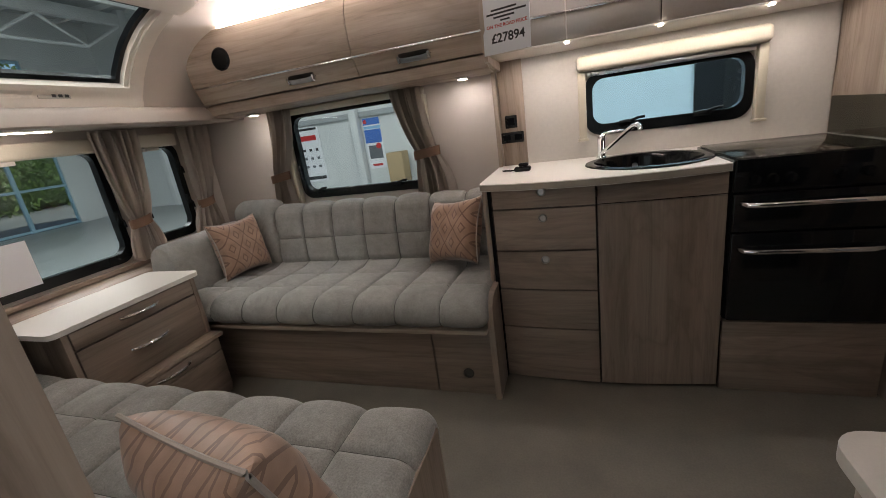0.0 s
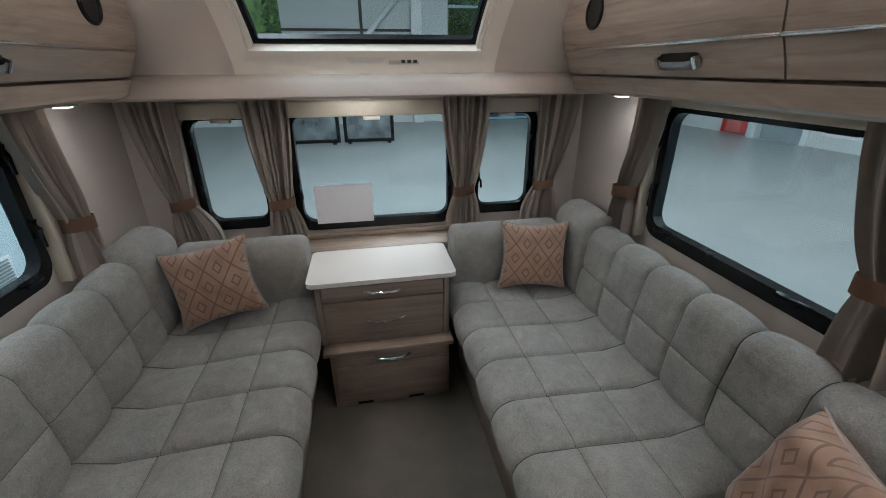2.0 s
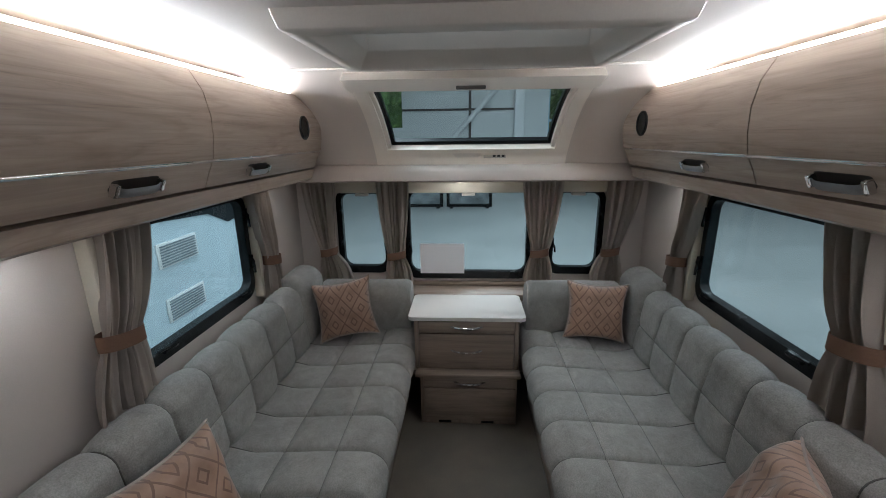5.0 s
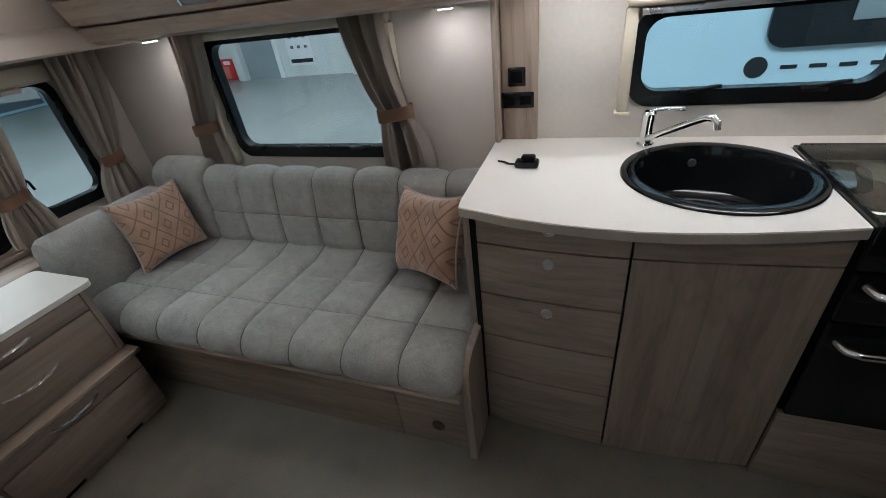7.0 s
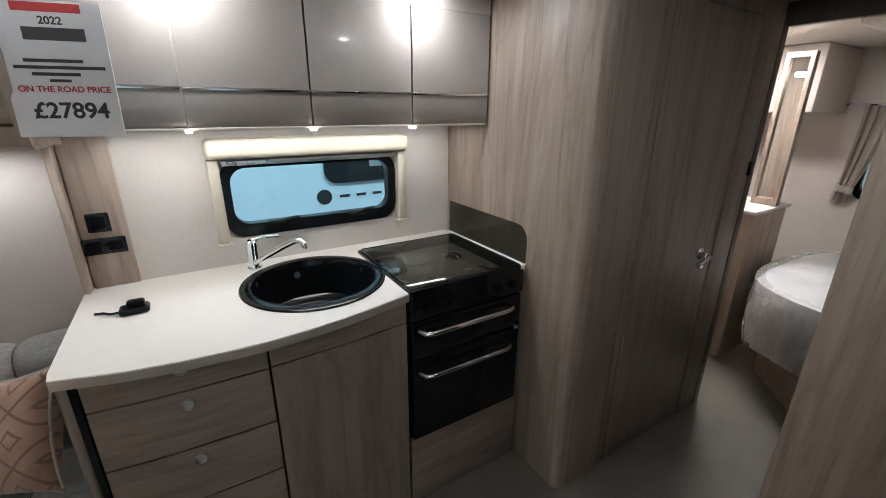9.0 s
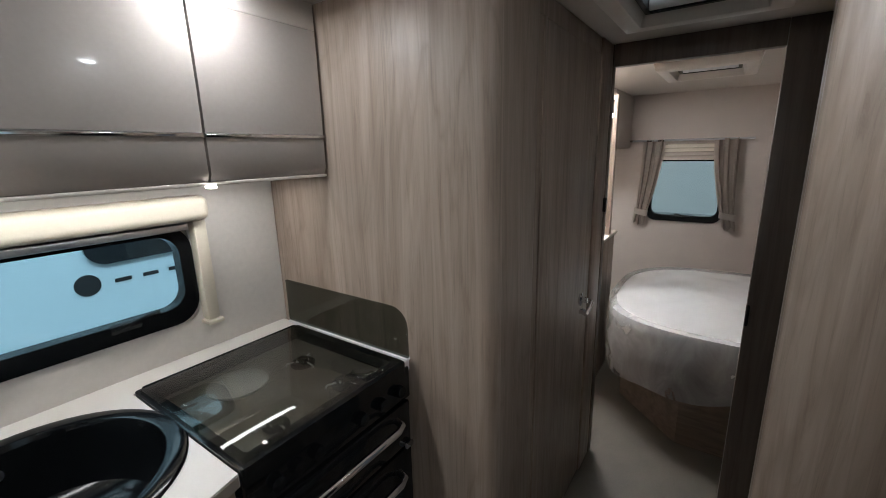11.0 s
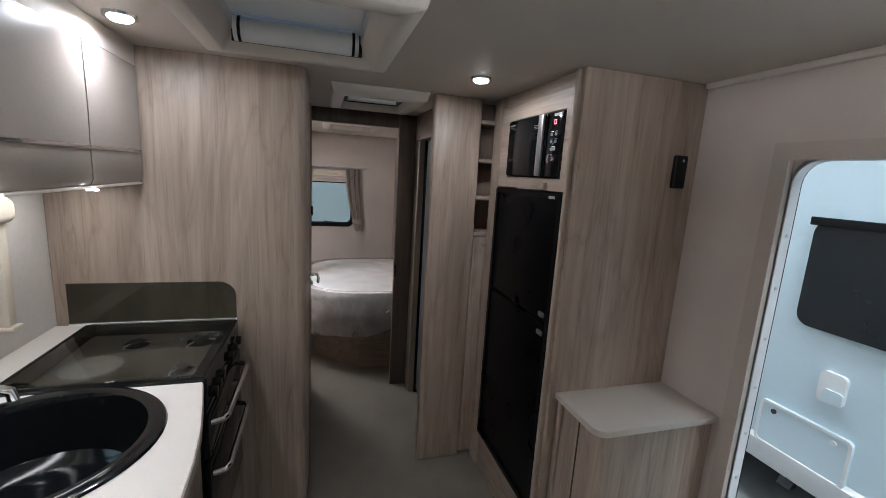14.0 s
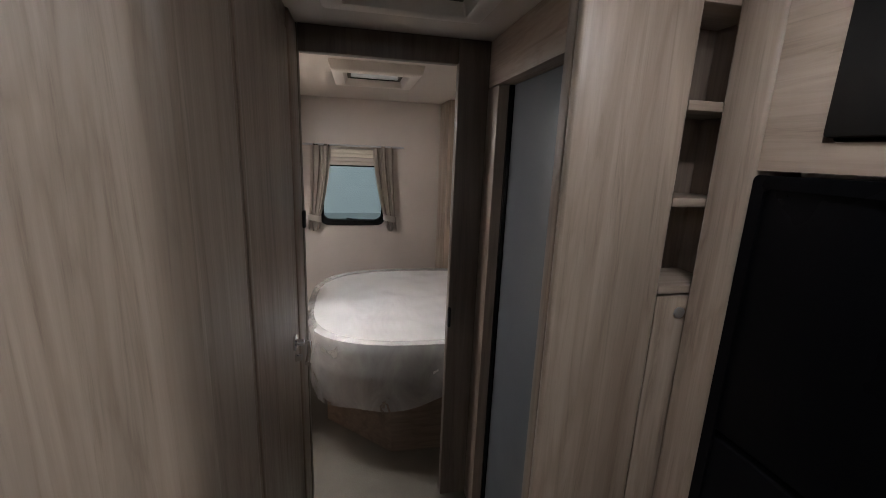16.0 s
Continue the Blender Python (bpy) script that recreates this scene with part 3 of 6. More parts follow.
def window(name, axis, inner, u0, u1, v0, v1, sign, glass, label, handles=(), catches=()):
    """A black-edged acrylic window in a wall: inner is the wall's room face, sign points into the room."""
    lo, hi = sorted((inner - sign * 0.03, inner + sign * 0.012))
    at = [0, 0, 0]
    at[axis], at[1 - axis], at[2] = inner, (u0 + u1) / 2, v0
    t = tagged(thing(name, at, label, "window"), kind="structure")
    part("window_frame", ring(rounded(u0 - 0.012, u1 + 0.012, v0 - 0.012, v1 + 0.012, 0.07), rounded(u0 + 0.022, u1 - 0.022, v0 + 0.036, v1 - 0.016, 0.055), axis, lo, hi), BLACK, t, "black rubber frame with rounded corners")
    pane = part("pane", prism(rounded(u0 + 0.005, u1 - 0.005, v0 + 0.005, v1 - 0.005, 0.06), axis, inner - sign * 0.026, inner - sign * 0.021), glass, t)
    pane.visible_shadow = False
    for u, v in handles:
        bm = bmesh.new()
        d = inner + sign * 0.02
        def pt(a, b, c=0.0):
            q = [0, 0, v + b]
            q[axis], q[1 - axis] = d + sign * c, u + a
            return q
        rod([pt(0, -0.03), pt(0, 0.0, 0.006), pt(0, 0.03)], 0.010, 8, bm)
        rod([pt(0, 0.0, 0.006), pt(0.012, -0.02, 0.016), pt(0.014, -0.055, 0.018)], 0.006, 8, bm)
        part("latch", bm, BLACK, t, "black window catch")
    for u, v in catches:
        bm = bmesh.new()
        d = inner + sign * 0.02
        def pt2(a, b, c=0.0):
            q = [0, 0, v + b]
            q[axis], q[1 - axis] = d + sign * c, u + a
            return q
        rod([pt2(-0.03, 0), pt2(0, 0.004, 0.008), pt2(0.03, 0)], 0.013, 8, bm)
        rod([pt2(0.0, 0.004, 0.008), pt2(0.045, 0.018, 0.02), pt2(0.075, 0.02, 0.02)], 0.006, 8, bm)
        part("latch", bm, BLACK, t, "black window catch")
    return t


window("window_1", 1, W, *SIDE_WIN[:4], -1, WINDOW_GLASS, "wide side window with a black frame above the sofa", [(0.775, 1.23), (0.775, 1.0)], [(0.87, 0.865), (1.40, 0.865)])
window("window_2", 1, 0.0, *SIDE_WIN[:4], 1, WINDOW_GLASS, "wide side window with a black frame above the sofa", [(0.775, 1.23), (0.775, 1.0)], [(0.87, 0.865), (1.40, 0.865)])
window("window_3", 0, FRONT, *FRONT_WINS[0][:4], 1, WINDOW_GLASS, "small front corner window with a black frame", [(0.56, 0.93), (0.28, 1.14), (0.28, 0.93)])
window("window_4", 0, FRONT, *FRONT_WINS[1][:4], 1, WINDOW_GLASS, "large front window with a black frame", [(0.715, 0.92), (1.465, 0.92)])
window("window_5", 0, FRONT, *FRONT_WINS[2][:4], 1, WINDOW_GLASS, "small front corner window with a black frame", [(1.62, 0.93), (1.90, 1.14), (1.90, 0.93)])
window("window_6", 1, W, *KITCHEN_WIN[:4], -1, KITCHEN_GLASS, "wide low kitchen window with a black frame", [], [(2.62, 1.045), (2.93, 1.045)])
window("window_7", 0, REAR, 0.95, 1.45, 0.885, 1.36, -1, WINDOW_GLASS, "bedroom window with a black frame", [], [(1.18, 0.915)])


def blind_box(x0, x1, y0, y1, z0, z1, label):
    solo("blind_cassette", box(x0, x1, y0, y1, z0, z1, 0.012, 3), BLIND, label, "blind")


for far in (True, False):
    a, b = sorted((side(W - 0.002, far), side(W - 0.045, far)))
    blind_box(0.70, 1.64, a, b, 1.322, 1.359, "cream roller blind cassette above the side window")
    for xx in (0.738, 1.632):
        solo("blind_rail", box(xx - 0.012, xx + 0.012, a, b - 0.0, 0.80, 1.321, 0.004), BLIND, "cream blind side rail beside the window", "blind rail")
blind_box(FRONT + 0.002, FRONT + 0.055, 0.69, 1.49, 1.25, 1.32, "cream roller blind cassette above the front window")
blind_box(FRONT + 0.002, FRONT + 0.045, 0.255, 0.582, 1.25, 1.32, "cream blind cassette above the corner window")
blind_box(FRONT + 0.002, FRONT + 0.045, 1.598, 1.925, 1.25, 1.32, "cream blind cassette above the corner window")
for c in (0.425, 1.09, 1.755):
    solo("blind_pull", box(FRONT + 0.01, FRONT + 0.05, c - 0.04, c + 0.04, 1.232, 1.249, 0.004), CREAM, "small pale blind grip", "blind")
kb = thing("kitchen_blind", (2.785, W, 1.29), "cream kitchen blind with cassette and side rails around the window", "blind")
part("cassette", box(2.405, 3.165, W - 0.07, W - 0.002, 1.295, 1.365, 0.022, 4), BLIND, kb)
part("bottom_bar", box(2.45, 3.11, W - 0.045, W - 0.02, 1.272, 1.290, 0.004), STEEL, kb, "grey metal blind bar")
for xx in (2.425, 3.143):
    part("side_rail", box(xx - 0.018, xx + 0.018, W - 0.04, W - 0.002, 0.995, 1.294, 0.006), BLIND, kb)
    part("rail_foot", box(xx - 0.024, xx + 0.024, W - 0.05, W - 0.002, 0.983, 0.995, 0.003), BLIND, kb)
bb = thing("bedroom_blind", (REAR, 1.2, 1.3), "beige roman blind drawn up over the bedroom window", "blind")
for k in range(4):
    part("fold", box(REAR - 0.035 + 0.004 * k, REAR - 0.004, 0.98, 1.42, 1.355 + 0.03 * k, 1.387 + 0.03 * k, 0.008), CURTAIN if k < 2 else BLIND, bb)

# ---- kitchen wall panel behind the worktop ----
solo("trim", pierced(1, W - 0.006, W - 0.0005, 2.15, 3.40, 0.90, 1.41, [(2.44, 3.12, 1.0, 1.29, 0.04)]), KITCHEN_WALL, "pale linen-look wall panel behind the worktop", "wall panel", "structure")

# ---- washroom block, partitions and doorway ----
R = 0.035
corner = [(3.405, 2.179), (3.405, 1.345 + R)] + [(3.405 + R - R * math.cos(radians(a)), 1.345 + R - R * math.sin(radians(a))) for a in (15, 30, 45, 60, 75)] + [(3.405 + R, 1.345), (3.45, 1.345), (3.45, 1.385), (3.445, 1.40), (3.445, 2.179)]
solo("wall_washroom", prism(corner, 2, 0.0, TOP - 0.001), WOOD_Z, "tall grey-brown timber laminate partition with a rounded corner", "partition", "structure")
wd = tagged(thing("door_1", (3.95, 1.355, 0), "closed dark timber washroom door with a chrome handle", "door"), kind="structure")
# The post takes the darker laminate for the shade it stands in.
part("post", prism([(3.452, 1.40), (3.452, 1.346)] + arc(3.62, 1.37, 0.03, 0.032, 270, 360, 6) + [(3.65, 1.40)], 2, 0, TOP - 0.002), WOOD_DOOR_SHADE, wd, "rounded timber door post")
part("leaf", box(3.655, 4.262, 1.352, 1.385, 0.01, TOP - 0.06, 0.006), WOOD_DOOR_SHADE, wd)
part("edge_bead", box(3.69, 3.705, 1.347, 1.3518, 0.012, TOP - 0.062, 0.002), WOOD_DOOR_SHADE, wd)
part("side_panel", box(4.269, 4.418, 1.347, 1.40, 0, TOP - 0.002, 0.008), WOOD_DOOR_SHADE, wd)
hd = part("door_handle", lathe([(0.0, 0), (0.026, 0), (0.026, 0.006), (0.012, 0.010), (0.010, 0.03), (0.0, 0.03)], (0, 0, 0), 20), CHROME, wd, "chrome lever on a round rose", local=True)
hd.matrix_basis = pose(S * 4.154, S * 1.352, S * 0.885, 90, 0, 0)
hd.matrix_parent_inverse = home(wd).inverted()
part("lever", rod([(4.154, 1.318, 0.885), (4.150, 1.305, 0.884), (4.10, 1.300, 0.875), (4.06, 1.302, 0.862)], 0.008), CHROME, hd)
part("lock", rod([(4.154, 1.35, 0.835), (4.154, 1.33, 0.835)], 0.012), CHROME, wd)
part("catch", box(4.392, 4.414, 1.334, 1.3465, 1.20, 1.26, 0.004), BLACK, wd)
part("header", box(3.652, 4.2685, 1.356, 1.40, TOP - 0.058, TOP - 0.002, 0.003), WOOD_DOOR_SHADE, wd)
solo("wall_washroom_back", box(4.40, 4.44, 1.402, 2.179, 0, TOP - 0.001), WOOD_Z, "timber laminate bedroom partition", "partition", "structure")
jamb = bmesh.new()
box(4.42, 4.46, 1.345, 1.40, 0, TOP - 0.001, 0.004, bm=jamb)
box(4.42, 4.46, 0.60, 0.81, 0, TOP - 0.001, 0.004, bm=jamb)
box(4.42, 4.46, 0.8105, 1.3445, 1.775, TOP - 0.001, 0.004, bm=jamb)
solo("door_2", jamb, wood("dark_laminate_frame", 2, (0.135, 0.105, 0.085), (0.07, 0.055, 0.045)), "dark timber frame of the open bedroom doorway", "door frame", "structure")
solo("door_catch", box(4.405, 4.425, 0.80, 0.812, 0.80, 0.88, 0.004), BLACK, "black catch on the bedroom door edge", "catch")
solo("wall_shower", box(3.66, 4.419, 0.60, 0.63, 0, TOP - 0.001), GREY_PANEL, "grey shower compartment panel", "partition", "structure")
sd = tagged(thing("door_3", (4.0, 0.64, 0), "grey frosted shower door with a dark edge", "door"), kind="structure")
part("panel", box(3.67, 4.28, 0.640, 0.652, 0.03, 1.70, 0.004), GREY_PANEL, sd)
part("edge_post", box(4.285, 4.30, 0.634, 0.665, 0.0, 1.70, 0.003), BLACK, sd)
part("header", box(3.665, 4.415, 0.634, 0.70, 1.702, TOP - 0.002, 0.004), WOOD_X, sd)
part("edge_panel", box(4.302, 4.418, 0.634, 0.70, 0.0, 1.70, 0.004), WOOD_DOOR_SHADE, sd)

# ---- doorway ----
dr = tagged(thing("door_4", (2.34, 0, 0), "open caravan entrance doorway with a pale timber surround", "doorway"), kind="structure")
part("surround", ring(square_loop(2.06, 2.63, -0.049, 1.645), square_loop(2.105, 2.583, -0.045, 1.597), 1, 0.001, 0.022), DOOR_CASING, dr)
part("seal", ring(rounded(2.095, 2.585, -0.048, 1.605, 0.07), rounded(2.104, 2.576, -0.036, 1.596, 0.065), 1, -0.034, 0.0), WHITE, dr, "white aluminium door frame with rivets")
part("rubber_edge", ring(rounded(2.085, 2.595, -0.052, 1.615, 0.08), rounded(2.099, 2.581, -0.041, 1.601, 0.07), 1, -0.046, -0.0345), BLACK, dr)
for k in range(9):
    part("rivet", rod([(2.577, -0.017, 0.1 + 0.16 * k), (2.573, -0.017, 0.1 + 0.16 * k)], 0.005, 8), STEEL, dr)
solo("draught_screen", box(2.032, 2.058, 0.002, 0.10, 0.0, 1.359, 0.006), WOOD_DOOR_SHADE, "dark timber post between sofa and entrance", "screen")

# ---- lounge sofas ----


def nearest(v, marks):
    return min(abs(v - m) for m in marks)


def quilt(profile, x0, x1, far, cross, along, depth=0.014, width=0.022, nu=150, nv=40, puff=0.012, seams=None):
    """An upholstered body drawn along x, pinched at its seams. cross: seams across (x); along: seams by their share of the outline."""
    pts = [Vector((p[0], p[1])) for p in profile]
    seg = [0.0]
    for a, b in zip(pts, pts[1:]):
        seg.append(seg[-1] + (b - a).length)
    total = seg[-1]
    def at(s):
        d = s * total
        for i in range(len(pts) - 1):
            if d <= seg[i + 1] + 1e-9:
                k = (d - seg[i]) / (seg[i + 1] - seg[i])
                return pts[i].lerp(pts[i + 1], k), (pts[i + 1] - pts[i]).normalized()
        return pts[-1], (pts[-1] - pts[-2]).normalized()
    bm = bmesh.new()
    rows = []
    lo_s = 0.42 if profile[0][1] < 0.4 else 0.12
    for i in range(nu):
        x = x0 + (x1 - x0) * i / (nu - 1)
        row = []
        for j in range(nv):
            s = j / (nv - 1)
            p, d = at(s)
            n = Vector((-d[1], d[0]))
            ends = min(x - x0, x1 - x)
            pull = 0.0
            if cross:
                d1 = nearest(x, cross)
                d2 = nearest(s * total, [a * total for a in along])
                pull = max(depth * math.exp(-(d1 / width) ** 2), 0.5 * depth * math.exp(-(d2 / width) ** 2))
                pull += puff * max(math.exp(-d1 / 0.032), 0.75 * math.exp(-d2 / 0.032))
            if profile[0][1] < 0.4:
                pull *= (0.3 + 0.7 * min(1.0, max(0.0, (s - 0.46) / 0.14))) * min(1.0, max(0.15, (0.97 - s) / 0.08))
            elif cross:
                pull *= min(1.0, max(0.1, (s - 0.14) / 0.14))
            r = 0.05
            if ends < r:
                pull += r - math.sqrt(max(0.0, r * r - (r - ends) ** 2))
            pull += 0.004 * noise.noise(Vector((x * 6, s * 5, 1.3 if far else 7.7)))
            q = p - n * pull
            if seams is not None and 0.02 < ends:
                if lo_s < s < 0.985 and min(cross, key=lambda c: abs(c - x)) in seams and d1 < (x1 - x0) / (nu - 1) * 0.5001:
                    run = seams[min(cross, key=lambda c: abs(c - x))]
                    if not run or abs(run[0][0] - x) < 1e-6:
                        run.append((x, side(q[0] + n[0] * 0.0006, far), q[1] + n[1] * 0.0006))
            if seams is not None and 0.02 < ends:
                for a in along:
                    if -a in seams and abs(s - a) < 0.5001 / (nv - 1):
                        seams[-a].append((x, side(q[0] + n[0] * 0.0006, far), q[1] + n[1] * 0.0006))
            row.append(bm.verts.new((x, side(q[0], far), q[1])))
        rows.append(row)
    for a, b in zip(rows, rows[1:]):
        for j in range(nv - 1):
            bm.faces.new((a[j], a[j + 1], b[j + 1], b[j]))
        bm.faces.new((a[-1], a[0], b[0], b[-1]))
    bm.faces.new(rows[0])
    bm.faces.new(rows[-1][::-1])
    return bm


SEAT = [(2.03, 0.345), (1.44, 0.345)] + arc(1.44, 0.40, 0.065, 0.055, 270, 180, 5) + arc(1.475, 0.40, 0.10, 0.10, 180, 92, 9) + [(1.60, 0.496), (1.75, 0.485), (1.95, 0.475), (2.03, 0.475)]
BACK = [(2.165, 0.44), (1.97, 0.44)] + [(1.955, 0.50), (1.965, 0.62), (1.985, 0.74)] + arc(2.065, 0.745, 0.08, 0.075, 175, 20, 9) + [(2.165, 0.72)]
XS = [0.62 + 0.202 * k for k in range(8)]

for far in (True, False):
    grp = "facing lounge sofas"
    so = thing("sofa", (1.2, side(1.75, far), 0), "long grey quilted bench sofa on a timber plinth", "sofa", grp)
    runs = {c: [] for c in XS[:-1] + [-0.674, -0.815]}
    sc = part("seat_cushion", quilt(SEAT, 0.30, 2.03, far, XS[:-1], [0.674, 0.815], 0.008, 0.007, 420, 200, 0.028, runs), FABRIC, so, "grey quilted seat cushion with stitched squares")
    for key, run in runs.items():
        part("seam", rod(run, 0.0021 if key > 0 else 0.0011, 6), SEAM, sc, "dark stitched seam")
    runs = {c: [] for c in XS[1:-1] + [-0.49]}
    bc = part("back_cushion", quilt(BACK, 0.62, 2.03, far, XS[1:-1], [0.49], 0.008, 0.007, 340, 130, 0.020, runs), FABRIC, so, "grey quilted backrest with a rolled top")
    for key, run in runs.items():
        part("seam", rod(run, 0.0024 if key > 0 else 0.0012, 6), SEAM, bc, "dark stitched seam")
    cb = [(2.165, 0.44), (1.97, 0.44)] + [(1.95, 0.52), (1.96, 0.70)] + arc(2.06, 0.77, 0.10, 0.09, 175, 20, 9) + [(2.165, 0.74)]
    part("corner_cushion", quilt(cb, 0.34, 0.635, far, [], [], 0.0, 0.02, 30, 36), FABRIC, so, "raised grey corner cushion")
    bol = bmesh.new()
    ya, yb = (1.425, 1.955) if far else (W - 1.955, W - 1.425)
    prof = [(0.27, 0.44), (0.45, 0.44), (0.47, 0.52), (0.462, 0.66)] + arc(0.375, 0.675, 0.088, 0.09, 5, 175, 10) + [(0.272, 0.60)]
    nn = 30
    rows = []
    for i in range(nn):
        y = ya + (yb - ya) * i / (nn - 1)
        e = min(y - ya, yb - y)
        k = 0.03 - math.sqrt(max(0, 0.0009 - max(0, 0.03 - e) ** 2))
        mid = 0.010 * math.exp(-((y - (ya + yb) / 2) / 0.012) ** 2)
        cx, cz = 0.37, 0.58
        rows.append([bol.verts.new((cx + (px - cx) * (1 - 4.5 * (k + mid)), y, cz + (pz - cz) * (1 - 2.5 * (k + mid)))) for px, pz in prof])
    for a, b in zip(rows, rows[1:]):
        for j in range(len(prof)):
            bol.faces.new((a[j], a[(j + 1) % len(prof)], b[(j + 1) % len(prof)], b[j]))
    bol.faces.new(rows[0])
    bol.faces.new(rows[-1][::-1])
    part("arm_bolster", bol, FABRIC, so, "grey upholstered front bolster")
    def ybox(xa, xb, y0, y1, z0, z1, r=0.003):
        a, b = sorted((side(y0, far), side(y1, far)))
        return box(xa, xb, a, b, z0, z1, r)
    part("plinth_panel", ybox(0.40, 1.752, 1.462, 1.482, 0.0, 0.318), SHADED_X, so)
    part("plinth_panel", ybox(1.757, 2.018, 1.462, 1.482, 0.0, 0.318), SHADED_X, so)
    part("bed_box", ybox(0.30, 2.018, 1.484, 2.17, 0.0, 0.318), SHADED_X, so)
    part("front_lip", ybox(0.30, 2.02, 1.405, 2.0, 0.3205, 0.343, 0.008), wood("laminate_lip", 0, (0.45, 0.37, 0.30), (0.33, 0.26, 0.21)), so, "pale timber lip under the seat")
    vent = part("vent_knob", lathe([(0.0, 0), (0.024, 0), (0.024, 0.004), (0.018, 0.006), (0.016, 0.003), (0.0, 0.003)], (0, 0, 0), 20), DARK_EDGE, so, "round dark push latch", local=True)
    vent.matrix_basis = pose(S * 1.905, S * side(1.461, far), S * 0.105, 90 if far else -90, 0, 0)
    vent.matrix_parent_inverse = home(so).inverted()
    if far:
        part("end_panel", prism(rounded(1.43, 2.17, -0.12, 0.47, 0.07, 6)[14:28] + [(1.43, 0.001), (2.17, 0.001)][:0] + [(1.43, 0.0), (2.17, 0.0)], 0, 2.022, 2.046), WOOD_DOOR_SHADE, so, "timber end panel with a rounded top corner")
    else:
        part("end_panel", box(2.022, 2.034, 0.21, 0.75, 0.0, 0.44, 0.004), WOOD_DOOR_SHADE, so)


def cushion(at, tilt, spin, turn, size, label, puff=0.075):
    """A square scatter cushion with pinched corners and a piped edge, in its own axes: face to -y."""
    t = thing("scatter_cushion", at, label, "cushion", "copper scatter cushions", m=pose(S * at[0], S * at[1], S * at[2], 0, 0, turn) @ pose(0, 0, 0, tilt) @ pose(0, 0, 0, 0, spin))
    bm = bmesh.new()
    n, h = 33, size / 2
    def spot(i, j, s):
        u, v = 2 * i / (n - 1) - 1, 2 * j / (n - 1) - 1
        pin = 1 - 0.15 * (1 - u * u) * abs(v) ** 3
        pinv = 1 - 0.15 * (1 - v * v) * abs(u) ** 3
        bulge = ((1 - u ** 4) * (1 - v ** 4)) ** 0.55 * puff
        wob = (0.014 * noise.noise(Vector((u * 1.6 + at[0] * 9, v * 1.6, s + at[1] * 5))) + 0.007 * noise.noise(Vector((u * 4.5 + at[0] * 5, v * 3.0, s * 2 + at[1] * 3)))) * (1 - u * u) ** 0.6 * (1 - v * v) ** 0.6
        return (u * h * pinv, s * (bulge + wob), v * h * pin)
    front = [[bm.verts.new(spot(i, j, -1)) for j in range(n)] for i in range(n)]
    back = [[front[i][j] if i in (0, n - 1) or j in (0, n - 1) else bm.verts.new(spot(i, j, 1)) for j in range(n)] for i in range(n)]
    for g in (front, back):
        for i in range(n - 1):
            for j in range(n - 1):
                bm.faces.new((g[i][j], g[i + 1][j], g[i + 1][j + 1], g[i][j + 1]))
    part("cover", bm, COPPER, t, local=True)
    edge = [spot(i, 0, -1) for i in range(n)] + [spot(n - 1, j, -1) for j in range(1, n)] + [spot(i, n - 1, -1) for i in range(n - 2, -1, -1)] + [spot(0, j, -1) for j in range(n - 2, 0, -1)]
    part("piping", rod(edge + edge[:1], 0.0045, 6), PIPING, t, "pale grey piped edge", local=True)
    return t


cushion((0.525, 1.79, 0.642), -12, 2, 83, 0.325, "copper satin cushion with woven diamonds against the front bolster")
cushion((0.56, 0.40, 0.655), -14, -9, 96, 0.335, "copper satin cushion with woven diamonds leaning in the corner")
cushion((1.805, 1.856, 0.645), -24, -8, -29, 0.325, "copper satin cushion with woven diamonds against the backrest")
cushion((1.867, 0.340, 0.640), -21, 3, 168, 0.335, "copper satin cushion tilted on the sofa beside the screen")

# ---- front chest ----
ch = thing("chest_of_drawers", (0.46, 1.08, 0), "timber chest of three drawers with a white top", "chest")
part("top", prism(rounded(0.29, 0.632, 0.762, 1.40, 0.03, 5), 2, 0.622, 0.642), WORKTOP, ch, "off-white laminate top with rounded corners")
part("carcass", box(0.29, 0.607, 0.795, 1.365, 0.332, 0.6215, 0.002), SHADED_Z, ch)
part("corner_post", box(0.5, 0.625, 0.795, 0.818, 0.332, 0.6215, 0.003), SHADED_Z, ch)
part("corner_post", box(0.5, 0.625, 1.342, 1.365, 0.332, 0.6215, 0.003), SHADED_Z, ch)
part("shelf_lip", box(0.29, 0.688, 0.80, 1.375, 0.309, 0.3310, 0.006), SHADED_Y, ch)
part("base", box(0.29, 0.655, 0.825, 1.36, 0.0, 0.3085, 0.002), SHADED_Z, ch)


def bow_handle(x, y, z, width, parent, along_y=True, material=None):
    h = width / 2
    pts = []
    for k in range(9):
        a = -1 + 2 * k / 8
        d = 0.030 * (1 - abs(a) ** 3)
        pts.append((x + d, y + h * a, z) if along_y else (x + h * a, y - d, z))
    return part("handle", rod(pts, 0.0068, 8), material or CHROME, parent, "slim metal bow handle")


for z0, z1, hz in ((0.548, 0.617, 0.588), (0.336, 0.542, 0.447)):
    dw = part("drawer_front", box(0.609, 0.628, 0.821, 1.339, z0, z1, 0.003), SHADED_Y, ch)
    bow_handle(0.626, 1.08, hz, 0.165, dw)
for z0, z1, hz in ((0.243, 0.303, 0.281), (0.035, 0.238, None)):
    dw = part("drawer_front", box(0.657, 0.676, 0.845, 1.35, z0, z1, 0.003), SHADED_Y, ch)
    if hz:
        bow_handle(0.674, 1.095, hz, 0.165, dw)
